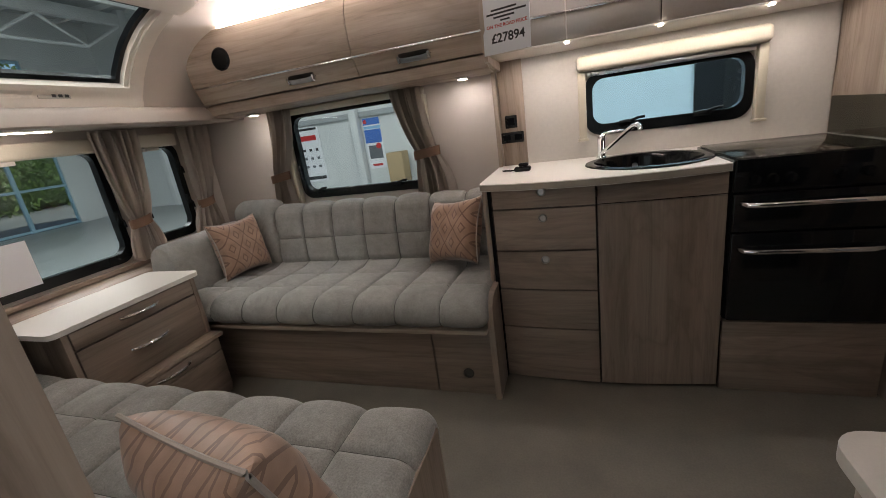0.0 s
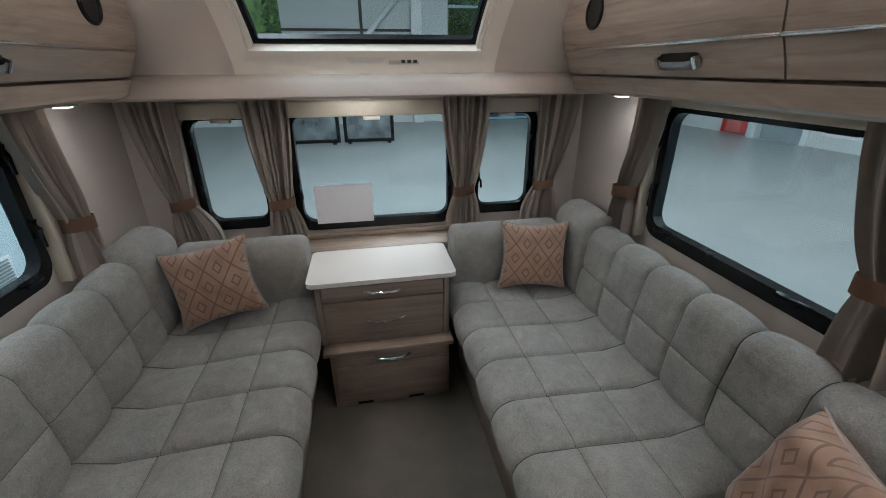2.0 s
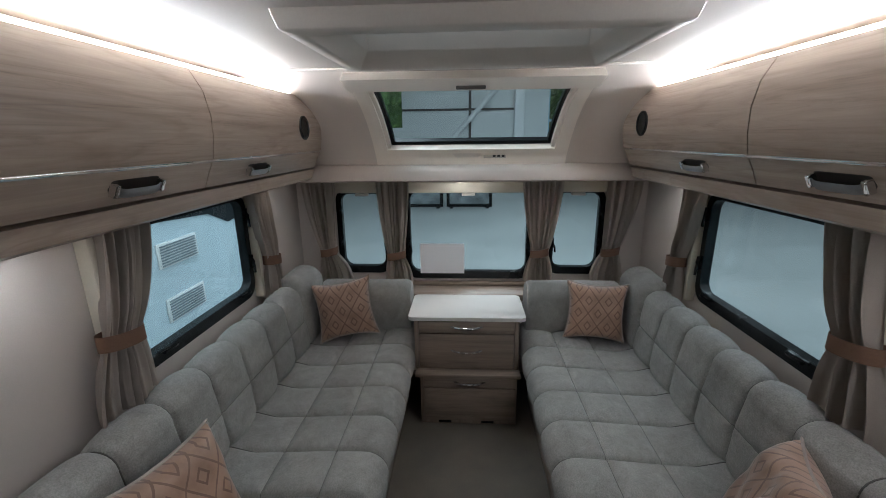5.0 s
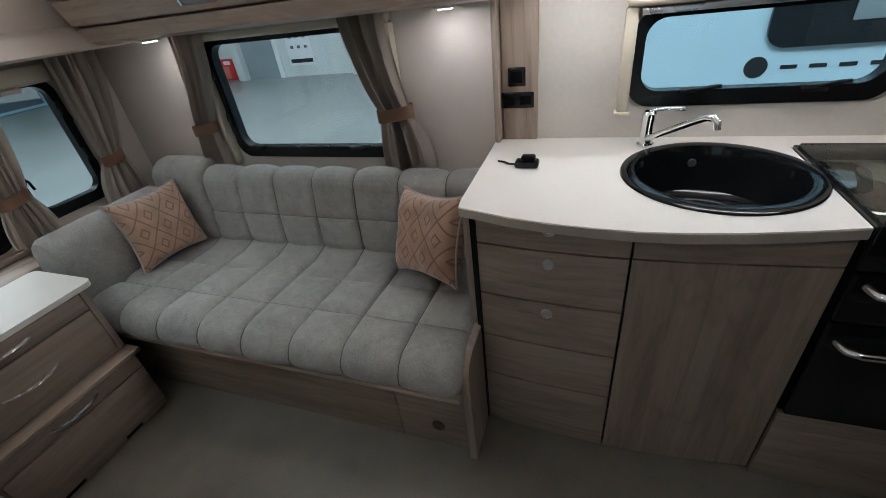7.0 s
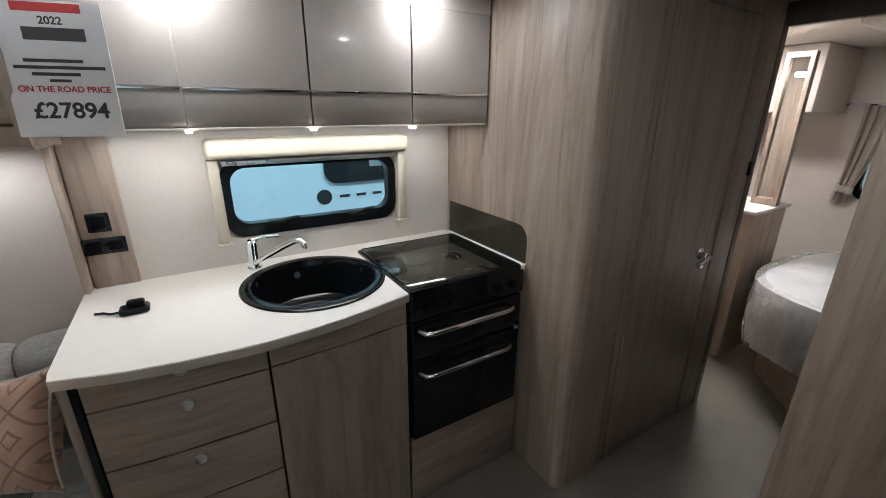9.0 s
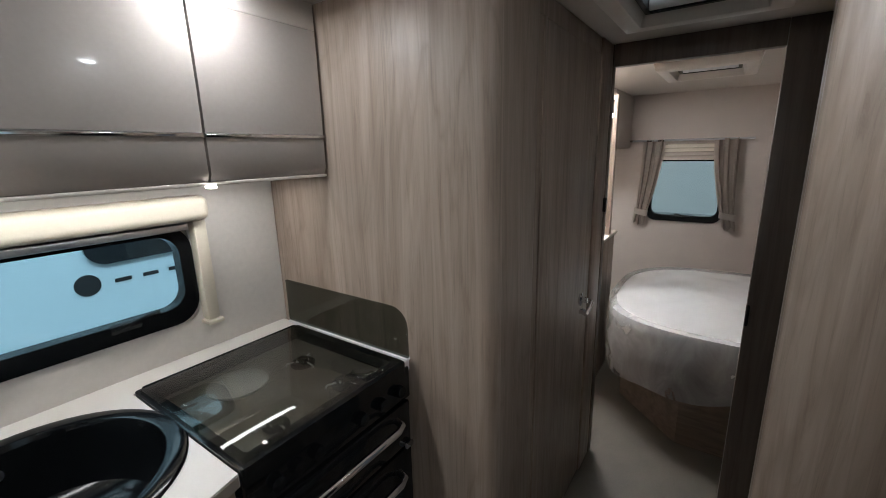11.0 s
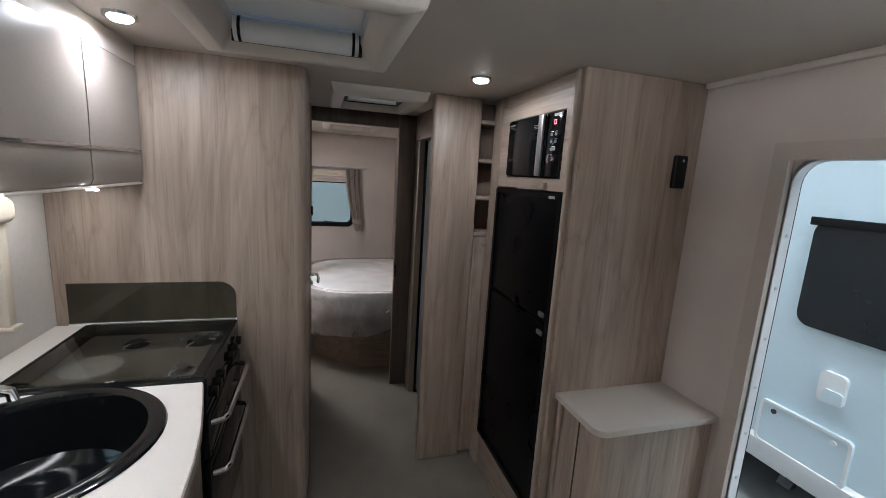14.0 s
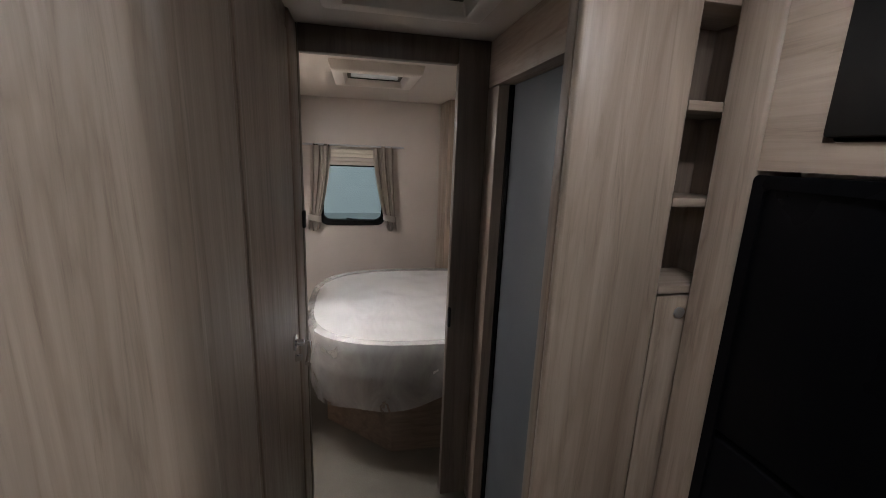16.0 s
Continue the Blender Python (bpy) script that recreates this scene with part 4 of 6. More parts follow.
for yy in (0.96, 1.2):
    part("vent_slot", box(0.656, 0.659, yy - 0.035, yy + 0.035, 0.008, 0.02), BLACK, ch)
solo("window_board", box(0.101, 0.289, 0.29, 1.89, 0.60, 0.645, 0.008), WOOD_Y, "timber shelf below the front windows", "shelf")
solo("trim", box(0.101, 0.135, 0.55, 1.63, 0.647, 0.672, 0.006), WOOD_Y, "timber moulding under the front window", "trim", "structure")
solo("notice", box(FRONT + 0.0135, FRONT + 0.0145, 0.781, 1.066, 0.722, 0.922), PAPER, "blank white paper sheet stuck to the front window", "paper")

# ---- overhead lockers in the lounge ----
for far in (True, False):
    lo = thing("overhead_locker", (1.27, side(2.0, far), 1.36), "long timber overhead locker with chrome trim", "locker", "lounge lockers")
    m2 = lambda pts: [(side(y, far), z) for y, z in pts]
    part("body", prism(m2([(2.178, 1.36), (1.975, 1.36), (1.945, 1.372), (1.937, 1.42), (1.975, 1.425), (1.975, 1.79), (2.178, 1.79)]), 0, 0.40, 2.03), wood("laminate_body", 0, (0.43, 0.35, 0.29), (0.31, 0.245, 0.20)), lo)
    low = [(1.973, 1.430), (1.935, 1.430), (1.919, 1.470), (1.900, 1.509), (1.973, 1.509)]
    up = [(1.973, 1.518), (1.894, 1.518), (1.884, 1.58), (1.882, 1.65), (1.896, 1.72), (1.932, 1.785), (1.973, 1.785)]
    for xa, xb, hx in ((0.41, 1.396, 1.088), (1.401, 2.03, 1.70)):
        part("door", prism(m2(up), 0, xa, xb), WOOD_X, lo, "timber locker door")
        band = part("door_rail", prism(m2(low), 0, xa, xb), wood("laminate_band", 0, (0.44, 0.36, 0.30), (0.33, 0.265, 0.215)), lo, "paler lower door rail")
        q = 0.078
        def on_band(a, w, out):
            """A place on the tilted rail: a along it, w up it, out of it."""
            return (hx + a, side(1.919 - 0.437 * w - 0.899 * out, far), 1.470 + 0.899 * w - 0.437 * out)
        oval = lambda a: 0.017 * math.sqrt(max(0.0, 1 - abs(a) ** 14)) + 0.0015
        hp = bmesh.new()
        sheet(25, 5, lambda u, v: on_band(q * 1.04 * (2 * u - 1), 1.15 * oval(2 * u - 1) * (2 * v - 1), 0.0015), hp)
        bmesh.ops.solidify(hp, geom=hp.faces[:], thickness=0.003)
        part("handle_plate", hp, DARK_EDGE, band, "dark handle recess")
        hb = sheet(25, 7, lambda u, v: on_band(q * (2 * u - 1), oval(2 * u - 1) * ((0.62 + 0.38 * abs(2 * u - 1) ** 8) * (2 * v - 1) - 0.30 * (1 - abs(2 * u - 1) ** 8)), 0.004 + 0.020 * (1 - abs(2 * u - 1) ** 6) - 0.003 * (2 * v - 1) ** 2))
        bmesh.ops.solidify(hb, geom=hb.faces[:], thickness=0.003)
        part("handle", hb, STEEL, band, "smoky metal bow handle")
        for sgn in (-1, 1):
            cap = bmesh.new()
            vs = [cap.verts.new(on_band(q * sgn * a, 0.0165 * w, o)) for a in (0.86, 1.03) for w in (-1, 1) for o in (0.002, 0.021)]
            bmesh.ops.convex_hull(cap, input=vs)
            bmesh.ops.bevel(cap, geom=cap.edges[:], offset=0.002, segments=2, affect="EDGES")
            part("end_cap", cap, CHROME, band, "bright chrome handle end")
        part("chrome_strip", box(xa + (0.10 if xa < 1 else -0.004), xb - 0.002, *sorted((side(1.892, far), side(1.902, far))), 1.5095, 1.5175, 0.001), CHROME, lo, "thin chrome trim strip")
    sp = part("speaker", lathe([(0.0, 0.0), (0.056, 0.0), (0.056, 0.006), (0.050, 0.010), (0.046, 0.005), (0.0, 0.003)], (0, 0, 0), 28), BLACK, lo, "round black loudspeaker grille", local=True)
    sp.matrix_basis = pose(S * 0.655, S * side(1.883, far), S * 1.630, 90 if far else -90, 0, 0)
    sp.matrix_parent_inverse = home(lo).inverted()
    part("led_strip", box(0.62, 2.02, *sorted((side(1.945, far), side(1.965, far))), 1.792, 1.800, 0.002), LED, lo, "glowing white light strip on the locker top")
    for xx in (0.62, 1.88):
        ls = part("reading_spot", box(xx - 0.03, xx + 0.03, *sorted((side(2.03, far), side(2.09, far))), 1.348, 1.3595, 0.004), CHROME, lo)
        part("lens", box(xx - 0.018, xx + 0.018, *sorted((side(2.042, far), side(2.078, far))), 1.3455, 1.3478), SPOT, ls, "bright lamp lens")

# ---- curtains ----


def curtain(name_label, axis, depth, top, tie, foot, z_top, z_tie, z_foot, folds=5, thick=0.056, band_cloth=None):
    """A tied-back curtain. axis: the wall's normal axis; depth: its place on that axis; top, tie, foot: its spans along the wall."""
    mid = (sum(tie) / 2)
    at = [0, 0, z_foot]
    at[axis], at[1 - axis] = depth, mid
    t = thing("curtain", at, name_label, "curtain", "beige lounge curtains")
    drop = (z_top - z_tie) / (z_top - z_foot)
    warp = lambda u: u + 0.055 * math.sin(u * 9.1 + mid * 13) + 0.03 * math.sin(u * 17 + mid * 7)
    u0, u1 = warp(0.0), warp(1.0)
    def f(u, v):
        if v < drop:
            k = v / drop
            s = k ** 1.6
            a, b = top[0] + (tie[0] - top[0]) * s, top[1] + (tie[1] - top[1]) * s
        else:
            k = (v - drop) / (1 - drop)
            s = math.sin(k * math.pi / 2) ** 0.9
            a, b = tie[0] + (foot[0] - tie[0]) * s, tie[1] + (foot[1] - tie[1]) * s
        z = z_top + (z_foot - z_top) * v
        ph = 2 * math.pi * folds * (warp(u) - u0) / (u1 - u0) + 0.5 * math.sin(2.4 * v + mid * 7)
        near = math.exp(-((v - drop) / 0.10) ** 2)
        w = math.copysign(abs(math.cos(ph)) ** 0.6, math.cos(ph)) * (0.75 + 0.25 * math.sin(u * 23 + mid * 19)) + 0.18 * math.sin(2.3 * ph + 4 * v)
        amp = 0.5 * thick * (1 - 0.45 * near)
        p = [0, 0, z + (0.012 * math.sin(u * 9 + mid * 5) + 0.006 * math.cos(ph)) * max(0.0, (v - 0.9) / 0.1)]
        p[axis], p[1 - axis] = depth + amp * w, a + (b - a) * u + 0.10 * (b - a) / folds * math.sin(ph)
        return p
    bm = sheet(170, 40, f)
    bmesh.ops.solidify(bm, geom=bm.faces[:], thickness=0.0025)
    part("cloth", bm, CURTAIN, t)
    band = bmesh.new()
    def g(u, v):
        a = 2 * math.pi * u
        p = [0, 0, z_tie + 0.024 - 0.048 * v + 0.010 * math.cos(a)]
        p[axis], p[1 - axis] = depth + 0.7 * thick * math.sin(a), mid + (tie[1] - tie[0]) * 0.58 * math.cos(a)
        return p
    sheet(24, 4, g, band, True)
    bmesh.ops.solidify(band, geom=band.faces[:], thickness=0.003)
    part("tieback", band, band_cloth or TIE, t, "pale cloth tieback" if band_cloth else "brown leather-look tieback")
    return t


for far in (True, False):
    d = side(2.115, far)
    curtain("beige curtain tied back beside the side window", 1, d, (1.455, 1.635), (1.56, 1.69), (1.54, 1.765), 1.358, 1.02, 0.80, 5)
    curtain("beige curtain tied back beside the side window", 1, d, (0.66, 0.82), (0.60, 0.715), (0.59, 0.745), 1.358, 0.975, 0.80, 4)
curtain("beige curtain tied back between the front windows", 0, 0.185, (0.530, 0.735), (0.585, 0.690), (0.565, 0.745), 1.343, 0.865, 0.69, 5)
curtain("beige curtain tied back between the front windows", 0, 0.185, (1.415, 1.655), (1.480, 1.580), (1.43, 1.615), 1.343, 0.885, 0.69, 6)
curtain("beige curtain tied back in the front corner", 0, 0.20, (0.075, 0.285), (0.165, 0.26), (0.15, 0.36), 1.343, 0.89, 0.70, 5)
curtain("beige curtain tied back in the front corner", 0, 0.20, (1.90, 2.105), (1.905, 2.0), (1.83, 2.03), 1.343, 0.90, 0.70, 5)

# ---- kitchen ----
FRONT_LINE = [(2.01, 1.606), (2.06, 1.592), (2.15, 1.565), (2.254, 1.546), (2.36, 1.535), (2.45, 1.531), (2.55, 1.536), (2.66, 1.550), (2.78, 1.574), (2.89, 1.600)]


def front_y(x, back=0.0):
    for (xa, ya), (xb, yb) in zip(FRONT_LINE, FRONT_LINE[1:]):
        if x <= xb:
            return ya + (yb - ya) * (x - xa) / (xb - xa) + back
    return 1.60 + back


def face_y(x, back=0.0):
    """The unit fronts bow less than the worktop above them."""
    return 1.584 + (front_y(x) - 1.60) * 0.45 + back


def bowed(x0, x1, z0, z1, back=0.028, thick=0.018, n=8):
    """A door or drawer front that follows the bowed worktop."""
    xs = [x0 + (x1 - x0) * k / n for k in range(n + 1)]
    return prism([(x, face_y(x, back)) for x in xs] + [(x, face_y(x, back + thick)) for x in xs[::-1]], 2, z0, z1)


wt = thing("worktop", (2.6, 1.85, 0.87), "off-white laminate worktop with a bowed front edge", "worktop")
sink_c, sink_r = (2.663, 1.865), 0.215
bm = bmesh.new()
outer = FRONT_LINE + [(2.892, 1.60), (2.892, 2.074), (3.37, 2.074), (3.37, 1.60), (3.39, 1.60), (3.39, W - 0.007), (2.005, W - 0.007), (2.005, 1.64)]
hole = [(sink_c[0] + sink_r * math.cos(2 * math.pi * k / 40), sink_c[1] + sink_r * math.sin(2 * math.pi * k / 40)) for k in range(40)]
for z in (0.872, 0.90):
    vo = [bm.verts.new((*p, z)) for p in outer]
    vh = [bm.verts.new((*p, z)) for p in hole]
    eo = [bm.edges.new((vo[i], vo[(i + 1) % len(vo)])) for i in range(len(vo))]
    eh = [bm.edges.new((vh[i], vh[(i + 1) % 40])) for i in range(40)]
    bmesh.ops.triangle_fill(bm, use_beauty=True, edges=eo + eh)
    if z < 0.88:
        lower = (vo, vh)
for low, high in ((lower[0], vo), (lower[1], vh)):
    for i in range(len(low)):
        bm.faces.new((low[i], low[(i + 1) % len(low)], high[(i + 1) % len(low)], high[i]))
part("slab", bm, WORKTOP, wt, smooth=False)
part("edge_band", prism([(x, y - 0.0025) for x, y in FRONT_LINE] + [(x, y - 0.0002) for x, y in FRONT_LINE[::-1]], 2, 0.8735, 0.8965), WORKTOP_EDGE, wt, "brown front edge band")

ku = thing("drawer_unit", (2.25, 1.85, 0), "timber kitchen drawer unit with round push latches", "kitchen unit")
part("side_panel", box(2.012, 2.032, 1.62, 2.17, 0.0, 0.871, 0.003), SHADED_Z, ku)
part("carcass", prism([(2.034, 1.66), (2.452, 1.60), (2.452, 2.17), (2.034, 2.17)], 2, 0.0, 0.871), DARK_EDGE, ku)
part("edge_strip", prism([(2.035, 1.612), (2.050, 1.606), (2.050, 1.66), (2.035, 1.66)], 2, 0.0, 0.868), BLACK, ku, "dark edge trim")


def push_latch(x, z, parent):
    k = part("latch", lathe([(0.0, 0.0), (0.0165, 0.0), (0.0165, 0.004), (0.014, 0.007), (0.011, 0.004), (0.0105, 0.002), (0.0, 0.002)], (0, 0, 0), 24), LATCH, parent, "small round metal push latch", local=True)
    k.matrix_basis = pose(S * x, S * face_y(x, 0.0275), S * z, 90, 0, 0)
    k.matrix_parent_inverse = home(parent).inverted()


for z0, z1, lz in ((0.793, 0.868, 0.855), (0.616, 0.787, 0.750), (0.444, 0.610, 0.576), (0.265, 0.438, None), (0.012, 0.259, None)):
    d = part("drawer_front", bowed(2.054, 2.449, z0, z1), SHADED_X, ku)
    if lz:
        push_latch(2.253, lz, d)
su = thing("sink_unit", (2.67, 1.85, 0), "timber kitchen cupboard under the sink", "kitchen unit")
part("carcass", prism([(2.455, 1.61), (2.885, 1.66), (2.885, 2.17), (2.455, 2.17)], 2, 0.0, 0.70), DARK_EDGE, su)
part("gap_strip", bowed(2.456, 2.886, 0.78, 0.80, 0.040, 0.004), BLACK, su)
part("top_panel", bowed(2.456, 2.886, 0.794, 0.868), SHADED_X, su)
sd = part("door", bowed(2.456, 2.886, 0.012, 0.789), SHADED_Z, su)
solo("plinth", bowed(2.05, 2.89, 0.0, 0.011, 0.045), DARK_EDGE, "dark kick strip under the kitchen units", "plinth", "structure")

si = thing("sink", (*sink_c, 0.75), "round black enamelled kitchen sink set into the worktop", "sink")
part("bowl", lathe([(0.012, -0.155), (0.10, -0.155), (0.15, -0.150), (0.178, -0.13), (0.192, -0.08), (0.198, -0.01), (0.204, 0.007), (0.222, 0.010), (0.238, 0.006), (0.241, 0.001), (0.212, 0.0005), (0.206, -0.10), (0.15, -0.16), (0.012, -0.16)], (*sink_c, 0.90), 56), BLACK_GLOSS, si)
part("drain", lathe([(0.0, 0.004), (0.012, 0.002), (0.030, 0.004), (0.034, 0.0), (0.0, -0.001)], (sink_c[0] + 0.05, sink_c[1] - 0.055, 0.7455), 24), STEEL, si, "steel drain with a star strainer")
part("overflow", rod([(sink_c[0] - 0.02, sink_c[1] + 0.188, 0.855), (sink_c[0] - 0.02, sink_c[1] + 0.196, 0.856)], 0.012, 14), STEEL, si)
tp = thing("tap", (2.505, 2.095, 0.90), "chrome single-lever kitchen tap with a long swivel spout", "tap")
part("body", lathe([(0.0, 0.0), (0.026, 0.0), (0.026, 0.006), (0.0195, 0.010), (0.0195, 0.075), (0.021, 0.08), (0.021, 0.102), (0.015, 0.109), (0.0, 0.110)], (2.505, 2.095, 0.90), 24), CHROME, tp)
part("spout", rod([(2.505, 2.08, 0.925), (2.545, 2.015, 0.968), (2.595, 1.93, 1.022), (2.618, 1.892, 1.044), (2.630, 1.872, 1.048), (2.637, 1.862, 1.040), (2.639, 1.859, 1.022)], 0.0095, 12), CHROME, tp)
part("lever", rod([(2.505, 2.095, 1.008), (2.55, 2.088, 1.017), (2.60, 2.08, 1.016)], 0.006, 10), CHROME, tp)

ck = thing("cooker", (3.14, 1.85, 0.3), "black built-in cooker with oven, grill and glass-lidded hob", "cooker")
part("body", box(2.894, 3.384, 1.612, 2.072, 0.305, 0.865, 0.004), BLACK_SATIN, ck)
part("control_panel", box(2.896, 3.382, 1.594, 1.611, 0.795, 0.888, 0.005), BLACK_GLOSS, ck)
for k, xx in enumerate((2.955, 3.005, 3.055, 3.19, 3.26, 3.33)):
    kn = part("knob", lathe([(0.0, 0), (0.017, 0), (0.015, 0.016), (0.0, 0.018)], (0, 0, 0), 18), BLACK, ck, "black control knob", local=True)
    kn.matrix_basis = pose(S * xx, S * 1.5935, S * 0.838, 90, 0, 0)
    kn.matrix_parent_inverse = home(ck).inverted()
for z0, z1, hz, nm in ((0.655, 0.790, 0.757, "grill_door"), (0.310, 0.648, 0.592, "oven_door")):
    dd = part(nm, box(2.898, 3.372, 1.590, 1.611, z0, z1, 0.005), BLACK_GLOSS, ck, "black glass door")
    part("handle", rod([(2.925, 1.592, hz), (2.935, 1.562, hz), (2.96, 1.553, hz), (3.28, 1.553, hz), (3.305, 1.562, hz), (3.315, 1.592, hz)], 0.0095, 10), CHROME, dd, "chrome bar handle")
part("hinge", box(3.345, 3.375, 1.583, 1.592, 0.646, 0.662, 0.003), STEEL, ck)
part("hob_frame", ring(rounded(2.894, 3.368, 1.592, 2.072, 0.01), rounded(2.925, 3.345, 1.63, 2.045, 0.008), 2, 0.866, 0.907), BLACK_GLOSS, ck)
part("hob_tray", box(2.926, 3.344, 1.631, 2.044, 0.866, 0.874, 0.002), plain("hob_enamel", (0.10, 0.09, 0.075), 0.3), ck, "dark enamel hob tray seen through the glass")
for bx, by, br in ((3.08, 1.935, 0.075), (3.245, 1.88, 0.034), (3.03, 1.69, 0.030), (3.24, 1.69, 0.040)):
    b = part("burner", lathe([(0.0, 0), (br, 0), (br, 0.006), (br * 0.7, 0.010), (0.0, 0.011)], (bx, by, 0.8745), 28), BLACK if br < 0.06 else plain("hotplate", (0.30, 0.29, 0.28), 0.4), ck, "hob burner")
    if br < 0.06:
        part("burner_cap", lathe([(0.0, 0), (br * 0.55, 0), (br * 0.5, 0.006), (0.0, 0.007)], (bx, by, 0.886), 20), CHROME, b)
        for k in range(3):
            a = 0.5 + k * 2 * math.pi / 3
            part("pan_rest", rod([(bx + br * 0.7 * math.cos(a), by + br * 0.7 * math.sin(a), 0.886), (bx + br * 1.3 * math.cos(a), by + br * 1.3 * math.sin(a), 0.884), (bx + br * 1.4 * math.cos(a), by + br * 1.4 * math.sin(a), 0.876)], 0.0025, 6), STEEL, b)
lid = part("glass_lid", box(2.902, 3.362, 1.600, 2.056, 0.9085, 0.9145, 0.002), HOB_GLASS, ck, "dark glass hob lid")
lid.visible_shadow = False
part("lid_hinge", box(2.91, 3.355, 2.0575, 2.069, 0.9075, 0.914, 0.003), BLACK, ck)
solo("cooker_plinth", box(2.892, 3.39, 1.600, 1.62, 0.0, 0.30, 0.003), SHADED_X, "timber panel below the cooker", "panel")
sg = thing("glass_splashback", (3.394, 1.86, 0.905), "smoked glass splash panel with a rounded corner beside the hob", "splashback")
gp = part("pane", prism([(1.60, 0.908), (2.13, 0.908), (2.13, 1.052), (1.66, 1.052)] + arc(1.66, 0.995, 0.06, 0.057, 90, 180, 6), 0, 3.384, 3.391), SMOKED, sg)
gp.visible_shadow = False
part("rail", box(3.378, 3.396, 1.60, 2.13, 0.9, 0.9075, 0.001), WHITE, sg, "white seal strip")

# pillar with sockets
solo("wall_panel", box(2.03, 2.152, W - 0.022, W - 0.001, 0.901, 1.409, 0.002), WOOD_Z, "timber wall panel with sockets beside the worktop", "panel")
solo("divider", box(2.006, 2.026, W - 0.065, W - 0.001, 0.901, 1.409, 0.006), wood("laminate_fin", 2, (0.47, 0.39, 0.32), (0.36, 0.29, 0.235)), "pale timber divider fin between lounge and kitchen", "divider")
for x0, x1, z0, z1, lab, gang in ((2.052, 2.112, 1.088, 1.150, "square black light switch", 1), (2.027, 2.141, 1.015, 1.069, "wide black double socket outlet", 2)):
    sk = thing("socket" if gang == 2 else "switch", ((x0 + x1) / 2, W - 0.022, z0), lab + " on the timber panel", "socket" if gang == 2 else "switch")
    part("plate", box(x0, x1, W - 0.031, W - 0.0225, z0, z1, 0.004), BLACK, sk)
    for k in range(gang):
        cx = x0 + (x1 - x0) * (k + 0.5) / gang
        part("insert", box(cx - 0.019, cx + 0.019, W - 0.034, W - 0.0312, z0 + 0.012, z1 - 0.012, 0.002), BLACK_SATIN, sk)
ky = thing("key_fob", (2.15, 1.90, 0.90), "small black alarm fob with a strap on the worktop", "fob")
part("case", box(2.115, 2.190, 1.875, 1.922, 0.9005, 0.922, 0.009, 3), BLACK, ky)
part("cap", box(2.135, 2.180, 1.882, 1.915, 0.9225, 0.938, 0.008, 3), BLACK_SATIN, ky)
part("strap", rod([(2.118, 1.90, 0.908), (2.095, 1.905, 0.906), (2.075, 1.925, 0.905), (2.055, 1.93, 0.905)], 0.0035, 8), BLACK, ky)

# kitchen wall lockers
kx = [2.05, 2.37, 2.712, 3.065, 3.398]
lk = thing("kitchen_wall_locker", (2.72, 2.0, 1.41), "taupe gloss overhead kitchen lockers with a chrome band", "locker")
part("body", box(2.05, 3.398, 1.905, W - 0.002, 1.412, 1.79, 0.002), LINING, lk)
part("underside", box(2.05, 3.398, 1.885, W - 0.002, 1.404, 1.4115, 0.002), CREAM, lk)
for xa, xb in zip(kx, kx[1:]):
    part("door", prism([(1.9045, 1.520), (1.884, 1.520), (1.882, 1.62), (1.884, 1.79), (1.9045, 1.79)], 0, xa + 0.003, xb - 0.003), TAUPE, lk, "taupe gloss locker door")
    part("door_rail", prism([(1.9045, 1.412), (1.892, 1.412), (1.884, 1.43), (1.884, 1.510), (1.9045, 1.510)], 0, xa + 0.003, xb - 0.003), TAUPE, lk)
    part("chrome_strip", box(xa + 0.003, xb - 0.003, 1.881, 1.903, 1.511, 1.519, 0.001), CHROME, lk, "thin chrome trim strip")
for xx in kx[1:-1]:
    part("spot", box(xx - 0.008, xx + 0.008, 1.876, 1.90, 1.398, 1.4035, 0.002), SPOT, lk, "tiny bright lamp under the locker")
part("top_trim", box(2.05, 3.398, 1.885, W - 0.002, 1.7905, TOP - 0.001, 0.003), CEILING, lk)
part("end_panel", prism([(W - 0.002, 1.36), (1.86, 1.38), (1.845, 1.42), (1.84, 1.55), (1.85, 1.70), (1.885, 1.79), (W - 0.002, 1.79)], 0, 2.031, 2.049), wood("laminate_end", 2, (0.43, 0.35, 0.29), (0.31, 0.245, 0.20)), lk)

# price card
ps = thing("price_card", (2.14, 1.815, 1.40), "white price card hung on the locker corner", "sign")
cm = Matrix.Translation((S * 2.04, S * 1.838, S * 1.40)) @ Matrix.Rotation(math.atan2(-0.05, 0.197), 4, "Z") @ Matrix.Rotation(radians(-4), 4, "X")
card = part("sheet", box(0.0, 0.203, -0.001, 0.001, 0.0, 0.285), PAPER, ps, local=True)
card.matrix_basis = cm
card.matrix_parent_inverse = home(ps).inverted()


def lettering(name, text, x, z, size, material, parent, m):
    cu = bpy.data.curves.new(name, "FONT")
    cu.body, cu.size, cu.align_x, cu.extrude = text, size * S, "CENTER", 0.0003
    cu.offset = 0.0011 * size / 0.048
    cu.materials.append(material)
    ob = new(name, cu)
    ob.parent = parent
    ob.matrix_parent_inverse = home(parent).inverted()
    ob.matrix_basis = m @ pose(S * x, -0.0016, S * z, 90, 0, 0)
    return ob


